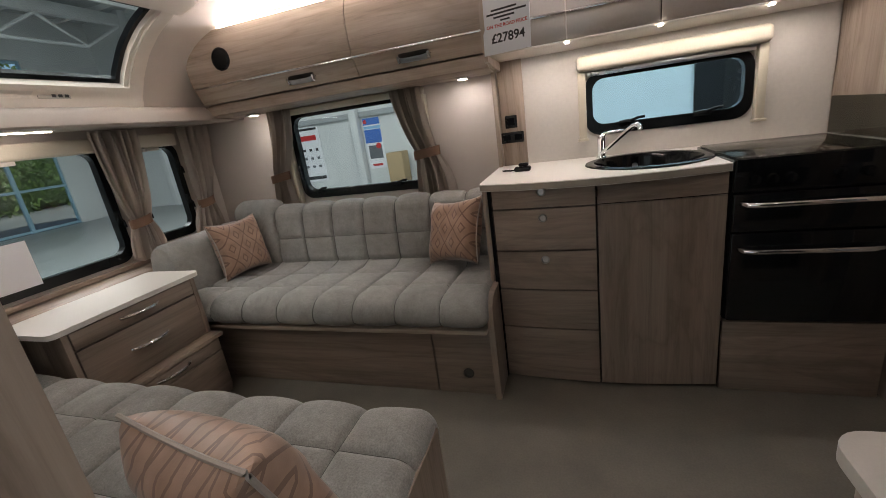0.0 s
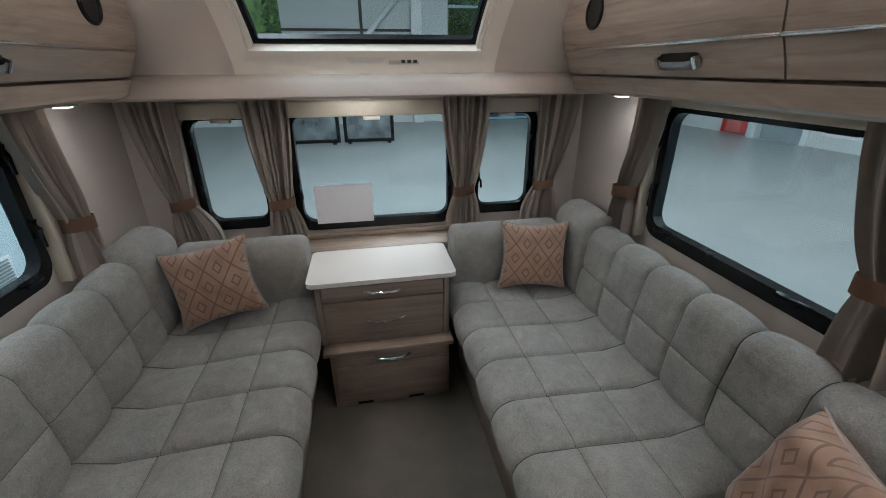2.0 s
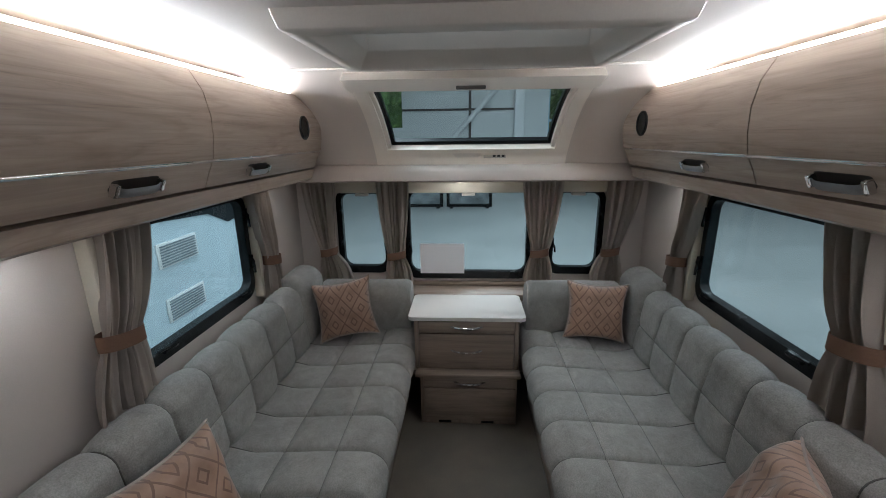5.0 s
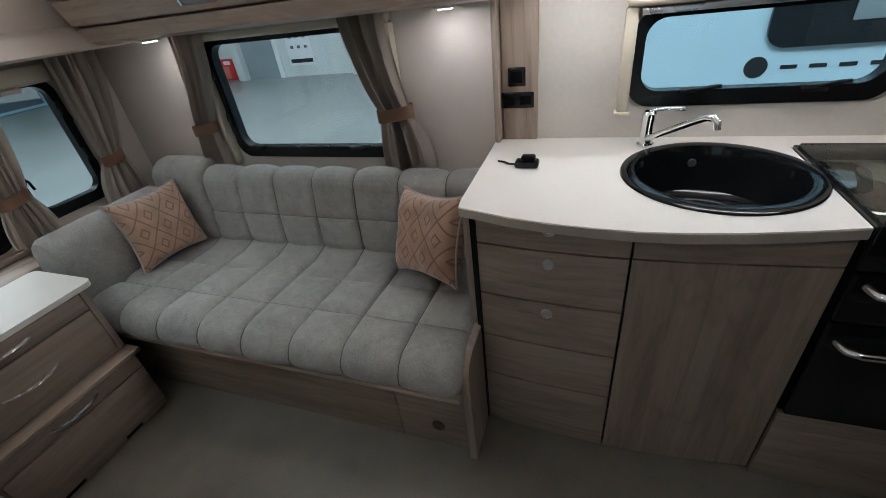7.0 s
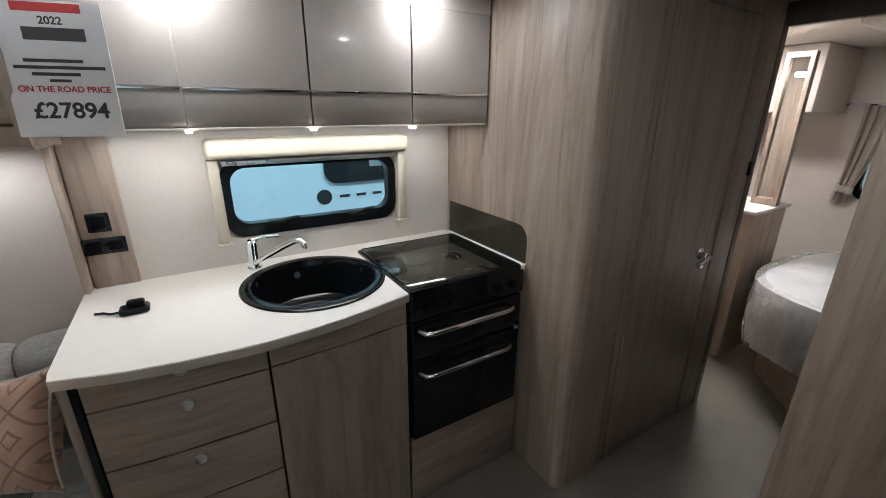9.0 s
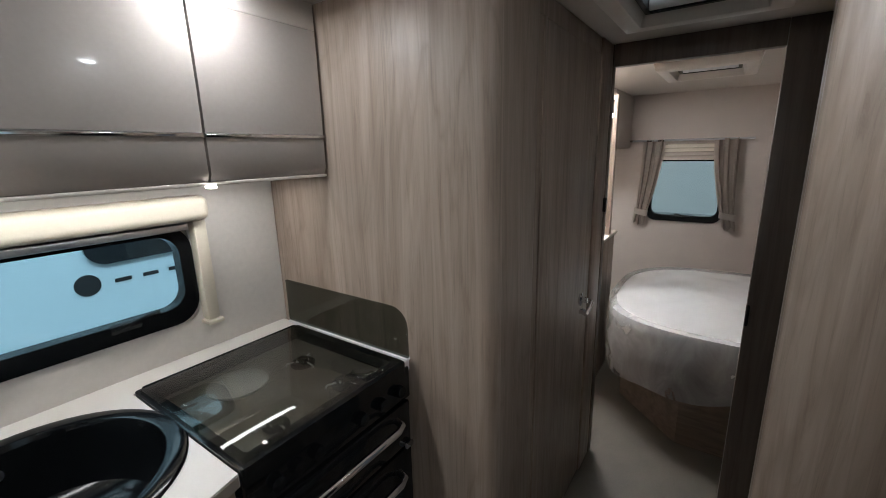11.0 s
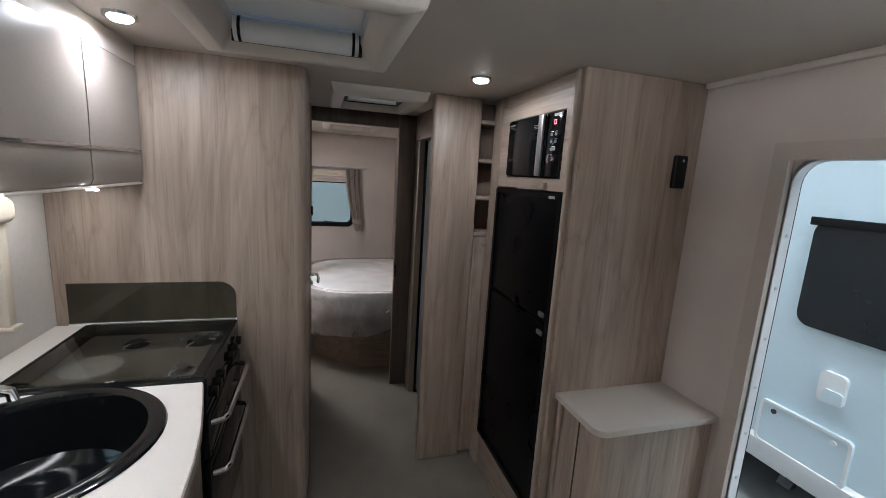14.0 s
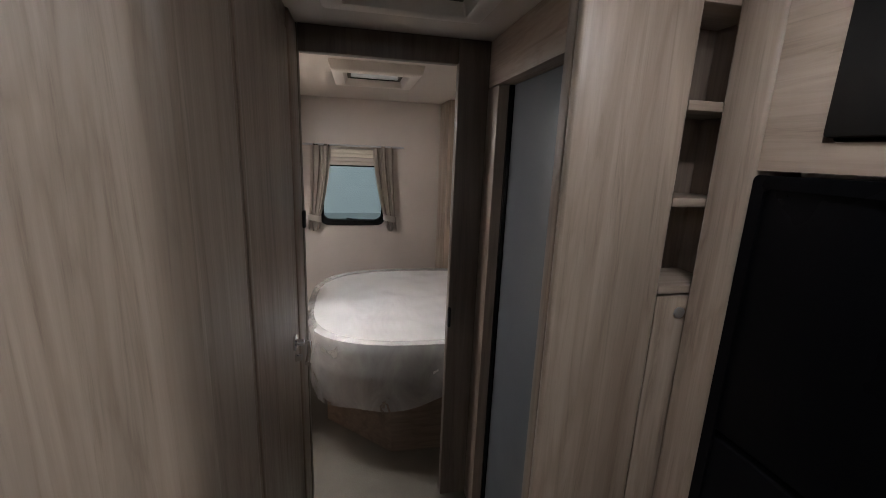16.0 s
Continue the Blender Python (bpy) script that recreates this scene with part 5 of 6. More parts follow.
lettering("price_text", "£27894", 0.108, 0.042, 0.048, INK, ps, cm)
lettering("year_text", "2022", 0.105, 0.238, 0.022, INK, ps, cm)
lettering("heading_text", "ON THE ROAD PRICE", 0.105, 0.098, 0.018, RED, ps, cm)
for k, (u0, u1, zz, h) in enumerate(((0.05, 0.165, 0.205, 0.026), (0.04, 0.15, 0.160, 0.007), (0.02, 0.19, 0.146, 0.007), (0.05, 0.14, 0.132, 0.007), (0.08, 0.12, 0.119, 0.006))):
    b = part("print_bar", box(u0, u1, -0.0018, -0.0012, zz, zz + h), INK, ps, local=True)
    b.matrix_basis = cm
    b.matrix_parent_inverse = home(ps).inverted()
b = part("print_block", box(0.04, 0.165, -0.0018, -0.0012, 0.262, 0.280), RED, ps, local=True)
b.matrix_basis = cm
b.matrix_parent_inverse = home(ps).inverted()

# ---- fridge tower, shelves and bench on the door side ----
tw = thing("tall_cabinet", (3.2, 0.25, 0), "tall timber cabinet housing the fridge and microwave", "cabinet")
part("side_panel", box(2.905, 2.925, 0.002, 0.495, 0.0, TOP - 0.001, 0.003), WOOD_Z, tw)
part("edge_post", box(2.9255, 2.945, 0.482, 0.512, 0.0, TOP - 0.002, 0.008, 3), wood("laminate_post", 2, (0.46, 0.38, 0.31), (0.34, 0.27, 0.22)), tw, "pale rounded corner post")
part("end_post", box(3.505, 3.60, 0.40, 0.503, 0.0, TOP - 0.002, 0.010, 3), WOOD_Z, tw)
part("plinth_panel", box(2.947, 3.503, 0.47, 0.49, 0.0, 0.205, 0.003), WOOD_X, tw)
part("back", box(2.927, 3.60, 0.002, 0.03, 0.0, TOP - 0.002), DARK_EDGE, tw)
part("microwave_surround", ring(square_loop(2.947, 3.503, 1.463, 1.806), square_loop(2.985, 3.412, 1.506, 1.742), 1, 0.478, 0.502), WOOD_X, tw, "pale timber surround")
part("top_panel", box(2.947, 3.503, 0.46, 0.49, 1.81, TOP - 0.002, 0.003), WOOD_X, tw)
part("pull", box(3.06, 3.09, 0.503, 0.515, 1.468, 1.492, 0.004), WOOD_DOOR_SHADE, tw)
fr = thing("fridge", (3.22, 0.45, 0.21), "tall black two-door fridge built into the cabinet", "fridge")
part("body", box(2.95, 3.50, 0.04, 0.465, 0.207, 1.455, 0.004), BLACK_SATIN, fr)
for z0, z1, hz in ((0.985, 1.455, 1.01), (0.212, 0.975, 0.94)):
    fd = part("door", box(2.95, 3.50, 0.467, 0.503, z0, z1, 0.008, 3), BLACK_SATIN, fr, "black fridge door")
    part("handle", box(2.985, 3.022, 0.503, 0.512, hz - 0.010, hz + 0.010, 0.004), STEEL, fd, "small metal grip")
part("door_rim", ring(rounded(2.95, 3.50, 0.21, 1.456, 0.01), rounded(2.972, 3.478, 0.232, 1.434, 0.008), 1, 0.5035, 0.509), BLACK_SATIN, fr)
part("badge", box(2.99, 3.03, 0.5095, 0.5115, 1.436, 1.446, 0.001), STEEL, fr)
part("lock", rod([(3.22, 0.503, 1.0), (3.22, 0.512, 1.0)], 0.010, 12), BLACK, fr)
mw = thing("microwave", (3.2, 0.45, 1.507), "built-in black microwave with a steel door bar", "microwave")
part("body", box(2.987, 3.41, 0.20, 0.488, 1.508, 1.740, 0.004), BLACK_SATIN, mw)
part("door", box(3.09, 3.408, 0.4885, 0.512, 1.512, 1.737, 0.006), BLACK_GLOSS, mw, "black glass door")
part("door_bar", box(3.10, 3.135, 0.5125, 0.524, 1.514, 1.735, 0.004), STEEL, mw, "brushed steel door bar")
cp = part("control_panel", box(2.988, 3.087, 0.4885, 0.510, 1.512, 1.737, 0.006), BLACK_GLOSS, mw)
part("display", box(3.018, 3.046, 0.5105, 0.5113, 1.694, 1.709), BLACK, cp)
for dx, dz0, dz1 in ((0.0, 1.7, 1.708), (0.0, 1.694, 1.7), (0.012, 1.7, 1.708), (0.012, 1.694, 1.7)):
    part("digit_bar", box(3.026 + dx, 3.0285 + dx, 0.5114, 0.512, dz0 + 0.0005, dz1), DIGIT, cp, "red digit")
for zz in (1.708, 1.6935):
    part("digit_bar", box(3.026, 3.0405, 0.5114, 0.512, zz, zz + 0.0022), DIGIT, cp)
part("badge", box(3.0, 3.045, 0.5105, 0.5112, 1.722, 1.730), STEEL, cp)
for bx in (3.022, 3.050):
    for bz in (1.66, 1.635):
        part("button", rod([(bx, 0.510, bz), (bx, 0.5135, bz)], 0.0055, 12), STEEL, cp)
        part("print_bar", box(bx - 0.008, bx + 0.008, 0.5102, 0.5106, bz + 0.0085, bz + 0.0105), PAPER, cp)
part("print_bar", box(3.024, 3.048, 0.5102, 0.5106, 1.6165, 1.6185), PAPER, cp)
part("print_bar", box(3.345, 3.395, 0.5121, 0.5125, 1.715, 1.720), STEEL, mw, "small grey printed bar")
for k in range(3):
    part("print_bar", box(3.145, 3.185, 0.5121, 0.5125, 1.700 - 0.006 * k, 1.7025 - 0.006 * k), STEEL, mw)
part("button", box(3.02, 3.052, 0.5105, 0.514, 1.604, 1.614, 0.003), STEEL, cp)
kn = part("knob", lathe([(0.0, 0), (0.018, 0), (0.016, 0.014), (0.0, 0.016)], (0, 0, 0), 24), CHROME, cp, "chrome dial", local=True)
kn.matrix_basis = pose(S * 3.036, S * 0.5105, S * 1.575, -90, 0, 0)
kn.matrix_parent_inverse = home(cp).inverted()

sh = thing("shelf_unit", (3.63, 0.6, 0), "narrow timber shelf unit with open pigeonholes", "shelf unit")
part("front_panel", box(3.603, 3.625, 0.566, 0.795, 0.0, TOP - 0.002, 0.008, 3), WOOD_Z, sh)
part("side_panel", box(3.626, 3.658, 0.70, 0.795, 0.0, TOP - 0.002, 0.004), WOOD_DOOR_SHADE, sh)
# Darker back and paler inner side: the niche's shade and light as colour.
part("back", box(3.74, 3.755, 0.411, 0.566, 0.0, TOP - 0.002), WOOD_DOOR_SHADE, sh)
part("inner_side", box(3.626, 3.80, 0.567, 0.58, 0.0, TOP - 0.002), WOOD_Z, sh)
part("inner_side", box(3.601, 3.80, 0.40, 0.41, 0.0, TOP - 0.002), WOOD_DOOR_SHADE, sh)
for zz in (1.228, 1.405, 1.583, 1.762):
    part("shelf", box(3.606, 3.739, 0.411, 0.5655, zz - 0.018, zz, 0.003), WOOD_Y, sh)
part("flap", box(3.606, 3.622, 0.447, 0.5645, 0.02, 1.205, 0.003), WOOD_Z, sh, "narrow timber door")
ft = part("latch", lathe([(0.0, 0), (0.012, 0), (0.012, 0.003), (0.008, 0.006), (0.0, 0.006)], (0, 0, 0), 18), STEEL, sh, "round metal push latch", local=True)
ft.matrix_basis = pose(S * 3.605, S * 0.51, S * 1.17, 0, -90, 0)
ft.matrix_parent_inverse = home(sh).inverted()

bn = thing("low_cabinet", (2.79, 0.23, 0), "low timber cabinet with a grey-white top beside the entrance", "cabinet")
part("top", prism([(2.904, 0.002), (2.904, 0.475)] + [(2.70, 0.475)] + arc(2.70, 0.435, 0.042, 0.04, 90, 180, 6) + [(2.655, 0.002)], 2, 0.728, 0.748), CABINET_TOP, bn, "off-white laminate top with a rounded corner")
part("body", prism([(2.90, 0.004), (2.90, 0.455)] + arc(2.705, 0.42, 0.033, 0.033, 90, 180, 6) + [(2.672, 0.004)], 2, 0.0, 0.727), WOOD_Z, bn)
part("edge_strip", box(2.872, 2.895, 0.4555, 0.468, 0.0, 0.727, 0.004), WOOD_Z, bn)
part("door_gap", box(2.775, 2.779, 0.4545, 0.4575, 0.02, 0.71), DARK_EDGE, bn)
rc = thing("control_handset", (2.904, 0.09, 1.5), "black control handset in a wall holder on the cabinet side", "remote control")
part("case", box(2.886, 2.9045, 0.060, 0.112, 1.498, 1.612, 0.006, 3), BLACK, rc)
part("button", rod([(2.8865, 0.082, 1.594), (2.8845, 0.082, 1.594)], 0.005, 10), STEEL, rc)

# downlights
for x, y in ((3.24, 0.72), (3.08, 1.80), (2.38, 1.80)):
    dl = thing("downlight", (x, y, TOP), "small round ceiling downlight, lit", "downlight", "ceiling downlights")
    part("rim", lathe([(0.030, 0.0), (0.042, 0.0), (0.040, -0.008), (0.030, -0.008)], (x, y, TOP), 28), CHROME, dl)
    part("lens", lathe([(0.0, -0.003), (0.0295, -0.003), (0.0295, -0.010), (0.022, -0.016), (0.0, -0.019)], (x, y, TOP), 24), SPOT, dl)

# ---- bedroom ----
bd = thing("island_bed", (5.4, 0.75, 0), "island bed with a white mattress under clear plastic wrap", "bed")
part("base", prism([(4.72, 0.01), (4.72, 1.00), (5.04, 1.33), (5.55, 1.33), (5.86, 1.00), (5.86, 0.01)], 2, 0.0, 0.37), wood("bed_box_laminate", 1, (0.24, 0.185, 0.145), (0.14, 0.105, 0.082)), bd)


def mattress(u, v):
    a = 2 * math.pi * u
    ca, sa = math.cos(a), math.sin(a)
    k = (abs(ca) ** 3.2 + abs(sa) ** 3.2) ** (-1 / 3.2)
    cx, cy, rx, ry = 5.29, 0.73, 0.635, 0.70
    drape = 0.0
    if v < 0.55:
        q = v / 0.55
        r, z = q * 0.965, 0.605 + 0.012 * (1 - q ** 4) + 0.006 * noise.noise(Vector((q * ca * 5, q * sa * 5, 2)))
    else:
        q = (v - 0.55) / 0.45
        r = 0.965 + 0.035 * math.sin(min(1, q * 3) * math.pi / 2) + (drape * q * 0.8)
        z = 0.605 - 0.17 * q
    return (cx + rx * r * k * ca, cy + ry * r * k * sa, z)


mt = sheet(120, 40, mattress, None, True)
bmesh.ops.remove_doubles(mt, verts=mt.verts[:], dist=0.0005)
part("wrapped_mattress", mt, WRAP, bd, "white mattress under crumpled clear wrap")


def hanging_film(u, v):
    """Loose plastic over the mattress edge, hanging unevenly."""
    a = 2 * math.pi * u
    ca, sa = math.cos(a), math.sin(a)
    k = (abs(ca) ** 3.2 + abs(sa) ** 3.2) ** (-1 / 3.2)
    crease = noise.noise(Vector((a * 3.0, v * 2.5, 4.0))) + 0.6 * noise.noise(Vector((a * 8.0, v * 5.0, 9.0)))
    if v < 0.3:
        q = v / 0.3
        r, z = 0.955 + 0.057 * q, 0.616 - 0.006 * q * q + 0.004 * crease * q
    else:
        q = (v - 0.3) / 0.7
        r, z = 1.012 + 0.022 * crease * min(1, q * 2), 0.612 - q * (0.30 + 0.07 * math.sin(3 * a + 0.6) + 0.05 * noise.noise(Vector((a * 2.2, 0, 5))))
    return (5.29 + 0.635 * r * k * ca, 0.73 + 0.70 * r * k * sa, z)


part("plastic_wrap", sheet(220, 44, hanging_film, None, True), FILM, bd, "loose creased clear plastic sheeting")
dc = thing("dressing_cabinet", (5.2, 1.83, 0), "low timber dressing cabinet with a pale top beside the bed", "cabinet")
part("body", box(4.98, 5.40, 1.50, 2.175, 0.0, 0.915, 0.004), WOOD_Z, dc)
part("top", box(4.96, 5.42, 1.485, 2.176, 0.916, 0.936, 0.006), CABINET_TOP, dc, "pale laminate top")
bmr = thing("bedroom_mirror", (5.25, 1.56, 0.937), "narrow timber-framed mirror with a small lit lamp above the dressing cabinet", "mirror")
part("frame", ring(square_loop(1.495, 1.625, 0.938, 1.76), square_loop(1.515, 1.605, 0.975, 1.735), 0, 5.22, 5.25), WOOD_Z, bmr)
part("backing", box(5.252, 5.27, 1.495, 1.625, 0.938, 1.76, 0.003), WOOD_Z, bmr)
part("glass", box(5.240, 5.2515, 1.516, 1.604, 0.976, 1.734), plain("mirror_silver", (0.85, 0.86, 0.86), 0.03, 1.0, 0.02, 20, 0.0), bmr, "mirror glass")
part("lamp", box(5.212, 5.238, 1.525, 1.565, 1.635, 1.66, 0.006), SPOT, bmr, "small lit lamp")
solo("wardrobe", box(6.02, REAR - 0.001, 0.002, 0.50, 0.001, TOP - 0.001, 0.006), WOOD_Z, "pale timber bedside wardrobe", "wardrobe")
solo("overhead_cupboard", box(5.75, REAR - 0.001, 1.62, W - 0.002, 1.45, TOP - 0.001, 0.02), LINING, "beige bedroom overhead cupboard", "cupboard")
for top, tie, foot in (((1.36, 1.52), (1.45, 1.54), (1.45, 1.56)), ((0.88, 1.04), (0.86, 0.95), (0.84, 0.93))):
    curtain("beige bedroom curtain tied back", 0, REAR - 0.06, top, tie, foot, 1.51, 0.94, 0.84, 3, 0.034, CREAM)
solo("curtain_rail", rod([(REAR - 0.06, 0.80, 1.505), (REAR - 0.06, 1.62, 1.505)], 0.008, 8), STEEL, "thin metal bedroom curtain rail", "curtain rail")

# ---- the hall outside ----
GROUND = -0.42
X0, X1, Y0, Y1, HR = -14.0, 16.0, -9.0, 12.0, 6.2
solo("ground", box(X0 - 60, X1 + 60, Y0 - 60, Y1 + 60, GROUND - 0.3, GROUND - 0.012), TARMAC, "grey tarmac outside the hall", "ground", "structure")
solo("hall_floor", box(X0, X1, Y0, Y1, GROUND - 0.01, GROUND), HALL_FLOOR, "smooth grey painted showroom floor", "floor", "structure")
solo("wall_hall_1", box(X0, X1, Y1, Y1 + 0.2, GROUND, HR), HALL_WALL, "white clad showroom wall", "wall", "structure")
solo("wall_hall_2", box(X0, X1, Y0 - 0.2, Y0, GROUND, HR), HALL_WALL, "white clad showroom wall", "wall", "structure")
solo("wall_hall_3", box(X1, X1 + 0.2, Y0, Y1, GROUND, HR), HALL_WALL, "white clad showroom wall", "wall", "structure")
GLAZED = (4.2, 9.667, GROUND, 4.8)
wf = bmesh.new()
box(X0 - 0.2, X0, Y0, -3.0, GROUND, HR, bm=wf)
box(X0 - 0.2, X0, -3.0, -1.4, GROUND, 2.0, bm=wf)
box(X0 - 0.2, X0, -3.0, -1.4, 4.2, HR, bm=wf)
box(X0 - 0.2, X0, -1.4, GLAZED[0], GROUND, HR, bm=wf)
box(X0 - 0.2, X0, GLAZED[1], Y1, GROUND, HR, bm=wf)
box(X0 - 0.2, X0, GLAZED[0], GLAZED[1], GLAZED[3], HR, bm=wf)
solo("wall_hall_4", wf, HALL_WALL, "white clad showroom end wall with a glazed screen", "wall", "structure")
solo("roof_hall", box(X0, X1, Y0, Y1, HR, HR + 0.15), HALL_ROOF, "grey ribbed showroom roof", "roof", "structure")
gl = tagged(thing("window_8", (X0, 6.0, GROUND), "tall glazed showroom screen with pale blue frames", "window"), kind="structure")
FRAME_BLUE = plain("pale_blue_frame", (0.30, 0.48, 0.58), 0.4)
for yy in (4.2, 5.567, 6.934, 8.3, 9.667):
    part("mullion", box(X0 - 0.15, X0 - 0.05, yy - 0.05, yy + 0.05, GROUND, 4.8, 0.006), FRAME_BLUE, gl)
for zz in (GROUND + 0.05, 0.9, 2.2, 3.4, 4.75):
    part("transom", box(X0 - 0.14, X0 - 0.06, 4.2, 9.667, zz - 0.04, zz + 0.04, 0.006), FRAME_BLUE, gl)
for k in range(4):
    p = part("pane", box(X0 - 0.105, X0 - 0.095, 4.2 + 1.367 * k, 5.567 + 1.367 * k, GROUND, 4.8), HALL_GLASS, gl)
    p.visible_shadow = False
hp = solo("window_9", box(X0 - 0.11, X0 - 0.10, -3.0, -1.4, 2.0, 4.2), HALL_GLASS, "high showroom window in the end wall", "window", "structure")
hp.visible_shadow = False
ew = thing("end_wall_bracing", (X0 + 0.2, 1.2, GROUND), "white steel column and diagonal braces on the showroom end wall", "steel frame")
part("column", box(X0 + 0.02, X0 + 0.3, 2.9, 3.25, GROUND, HR - 0.1, 0.01), WHITE, ew)
part("dark_rail", box(X0 + 0.01, X0 + 0.08, 1.17, 1.27, GROUND, HR - 0.1), DARK_EDGE, ew)
part("brace", rod([(X0 + 0.2, 0.2, 1.2), (X0 + 0.2, 3.0, 4.2)], 0.09, 8), WHITE, ew)
part("brace", rod([(X0 + 0.2, -3.2, 3.6), (X0 + 0.2, 3.0, 4.2), (X0 + 0.2, 4.4, 4.35)], 0.07, 8), WHITE, ew)
part("dark_rail", box(X0 + 0.01, X0 + 0.06, -1.4, 2.9, 2.6, 2.68), DARK_EDGE, ew)
for xx in (-12.0, -8.0, -4.0, 0.0, 4.0, 8.0):
    fr2 = thing("portal_frame", (xx, 1.5, GROUND), "white steel portal frame of the showroom", "steel frame", "portal frames")
    for yy in (Y0 + 0.15, Y1 - 0.15):
        part("column", box(xx - 0.12, xx + 0.12, yy - 0.13, yy + 0.13, GROUND, HR, 0.01), HALL_STEEL, fr2)
    part("rafter", box(xx - 0.1, xx + 0.1, Y0 + 0.28, Y1 - 0.28, HR - 0.5, HR - 0.15, 0.01), HALL_STEEL, fr2)
    for k in range(8):
        ya = Y0 + 1.5 + 2.4 * k
        part("brace", rod([(xx, ya, HR - 0.5), (xx, ya + 1.2, HR - 1.25), (xx, ya + 2.4, HR - 0.5)], 0.05, 6), HALL_STEEL, fr2)
    part("bottom_chord", rod([(xx, Y0 + 1.5, HR - 1.25), (xx, Y1 - 1.5, HR - 1.25)], 0.05, 6), HALL_STEEL, fr2)
for k in range(12):
    yy = Y0 + 0.9 + 1.75 * k
    solo("roof_purlin", box(X0, X1, yy - 0.05, yy + 0.05, HR - 0.13, HR - 0.002), HALL_STEEL, "pale steel purlin under the showroom roof", "purlin", group="roof purlins")
for cx, cy, w in ((-9.5, 2, 3), (-9.5, 8, 3), (3, 3.5, 7), (2, -0.8, 7)):
    hl = thing("hall_light", (cx, cy, 5.95), "long suspended showroom light, lit", "light", "showroom lights")
    part("housing", box(cx - w / 2, cx + w / 2, cy - 0.12, cy + 0.12, 5.97, 6.04, 0.01), HALL_STEEL, hl)
    part("tube", box(cx - w / 2, cx + w / 2, cy - 0.08, cy + 0.08, 5.945, 5.968, 0.008), glow("hall_tube", (0.9, 0.97, 1.0), 9.0), hl)
pb = thing("fire_point", (-8.9, Y1 - 0.02, GROUND), "red fire point board on the showroom wall", "fire point")
part("board", box(-9.3, -8.4, Y1 - 0.05, Y1 - 0.01, GROUND + 0.02, 0.22, 0.01), RED, pb)
part("panel", box(-9.1, -8.6, Y1 - 0.06, Y1 - 0.051, GROUND + 0.06, 0.0, 0.01), plain("pale_red_print", (0.6, 0.16, 0.14), 0.5), pb)
part("print_bar", box(-9.2, -8.95, Y1 - 0.06, Y1 - 0.051, 0.06, 0.16), PAPER, pb)
part("print_bar", box(-8.75, -8.5, Y1 - 0.06, Y1 - 0.051, 0.06, 0.16), PAPER, pb)
pd = tagged(thing("door_5", (-7.3, Y1, GROUND), "grey showroom door with a white frame", "door"), kind="structure")
part("leaf", box(-7.95, -6.70, Y1 - 0.06, Y1 - 0.005, GROUND, 1.6, 0.01), plain("grey_door_paint", (0.28, 0.32, 0.34), 0.4), pd)
part("frame", ring(square_loop(-8.1, -6.55, GROUND - 0.001, 1.75), square_loop(-7.95, -6.70, GROUND, 1.6), 1, Y1 - 0.09, Y1 - 0.004), WHITE, pd)
box_ = thing("carton", (-2.65, Y1 - 0.5, GROUND), "brown cardboard carton on the showroom floor", "box")
part("body", box(-2.9, -2.4, Y1 - 0.7, Y1 - 0.2, GROUND, 0.55, 0.01), plain("cardboard", (0.42, 0.30, 0.17), 0.8), box_)


def poster(x, z0, z1, w, colour, label):
    t = thing("wall_poster", (x, Y1, z0), label, "poster", "showroom posters")
    part("sheet", box(x - w / 2, x + w / 2, Y1 - 0.02, Y1 - 0.004, z0, z1), PAPER, t)
    h = z1 - z0
    part("print_band", box(x - w * 0.42, x + w * 0.42, Y1 - 0.024, Y1 - 0.0205, z1 - 0.07 * h, z1 - 0.03 * h), INK, t)
    part("print_band", box(x - w * 0.34, x + w * 0.34, Y1 - 0.024, Y1 - 0.0205, z1 - 0.25 * h, z1 - 0.16 * h), colour, t)
    for r in range(3):
        for c in range(3):
            cx, cz = x + (c - 1) * w * 0.28, z1 - h * (0.42 + 0.15 * r)
            part("print_mark", box(cx - w * 0.06, cx + w * 0.06, Y1 - 0.024, Y1 - 0.0205, cz - 0.022 * h, cz + 0.022 * h), GREY_PANEL if r else INK, t)
    part("print_band", box(x - w * 0.45, x + w * 0.45, Y1 - 0.024, Y1 - 0.0205, z0 + 0.04 * h, z0 + 0.10 * h), INK, t)


poster(-5.85, -0.12, 1.65, 0.85, RED, "white wall poster with red heading and grey marks")
bp = thing("wall_poster", (-3.53, Y1, 0.09), "blue and white wall poster with a red roundel", "poster", "showroom posters")
part("sheet", box(-3.82, -3.245, Y1 - 0.02, Y1 - 0.004, 0.09, 1.64), PAPER, bp)
part("print_band", box(-3.81, -3.255, Y1 - 0.024, Y1 - 0.0205, 1.42, 1.62), BLUE, bp, "blue heading band")
part("print_band", box(-3.81, -3.255, Y1 - 0.024, Y1 - 0.0205, 0.88, 1.28), BLUE, bp, "blue print band")
part("print_band", box(-3.81, -3.255, Y1 - 0.024, Y1 - 0.0205, 1.30, 1.38), plain("pale_blue_print", (0.25, 0.5, 0.75), 0.5), bp, "pale blue print band")
part("print_block", box(-3.75, -3.30, Y1 - 0.024, Y1 - 0.0205, 0.40, 0.80), GREY_PANEL, bp, "grey picture block")
part("print_band", box(-3.70, -3.36, Y1 - 0.024, Y1 - 0.0205, 0.17, 0.24), RED, bp)
part("roundel", rod([(-3.40, Y1 - 0.0265, 0.78), (-3.40, Y1 - 0.0245, 0.78)], 0.09, 20), RED, bp, "red roundel")
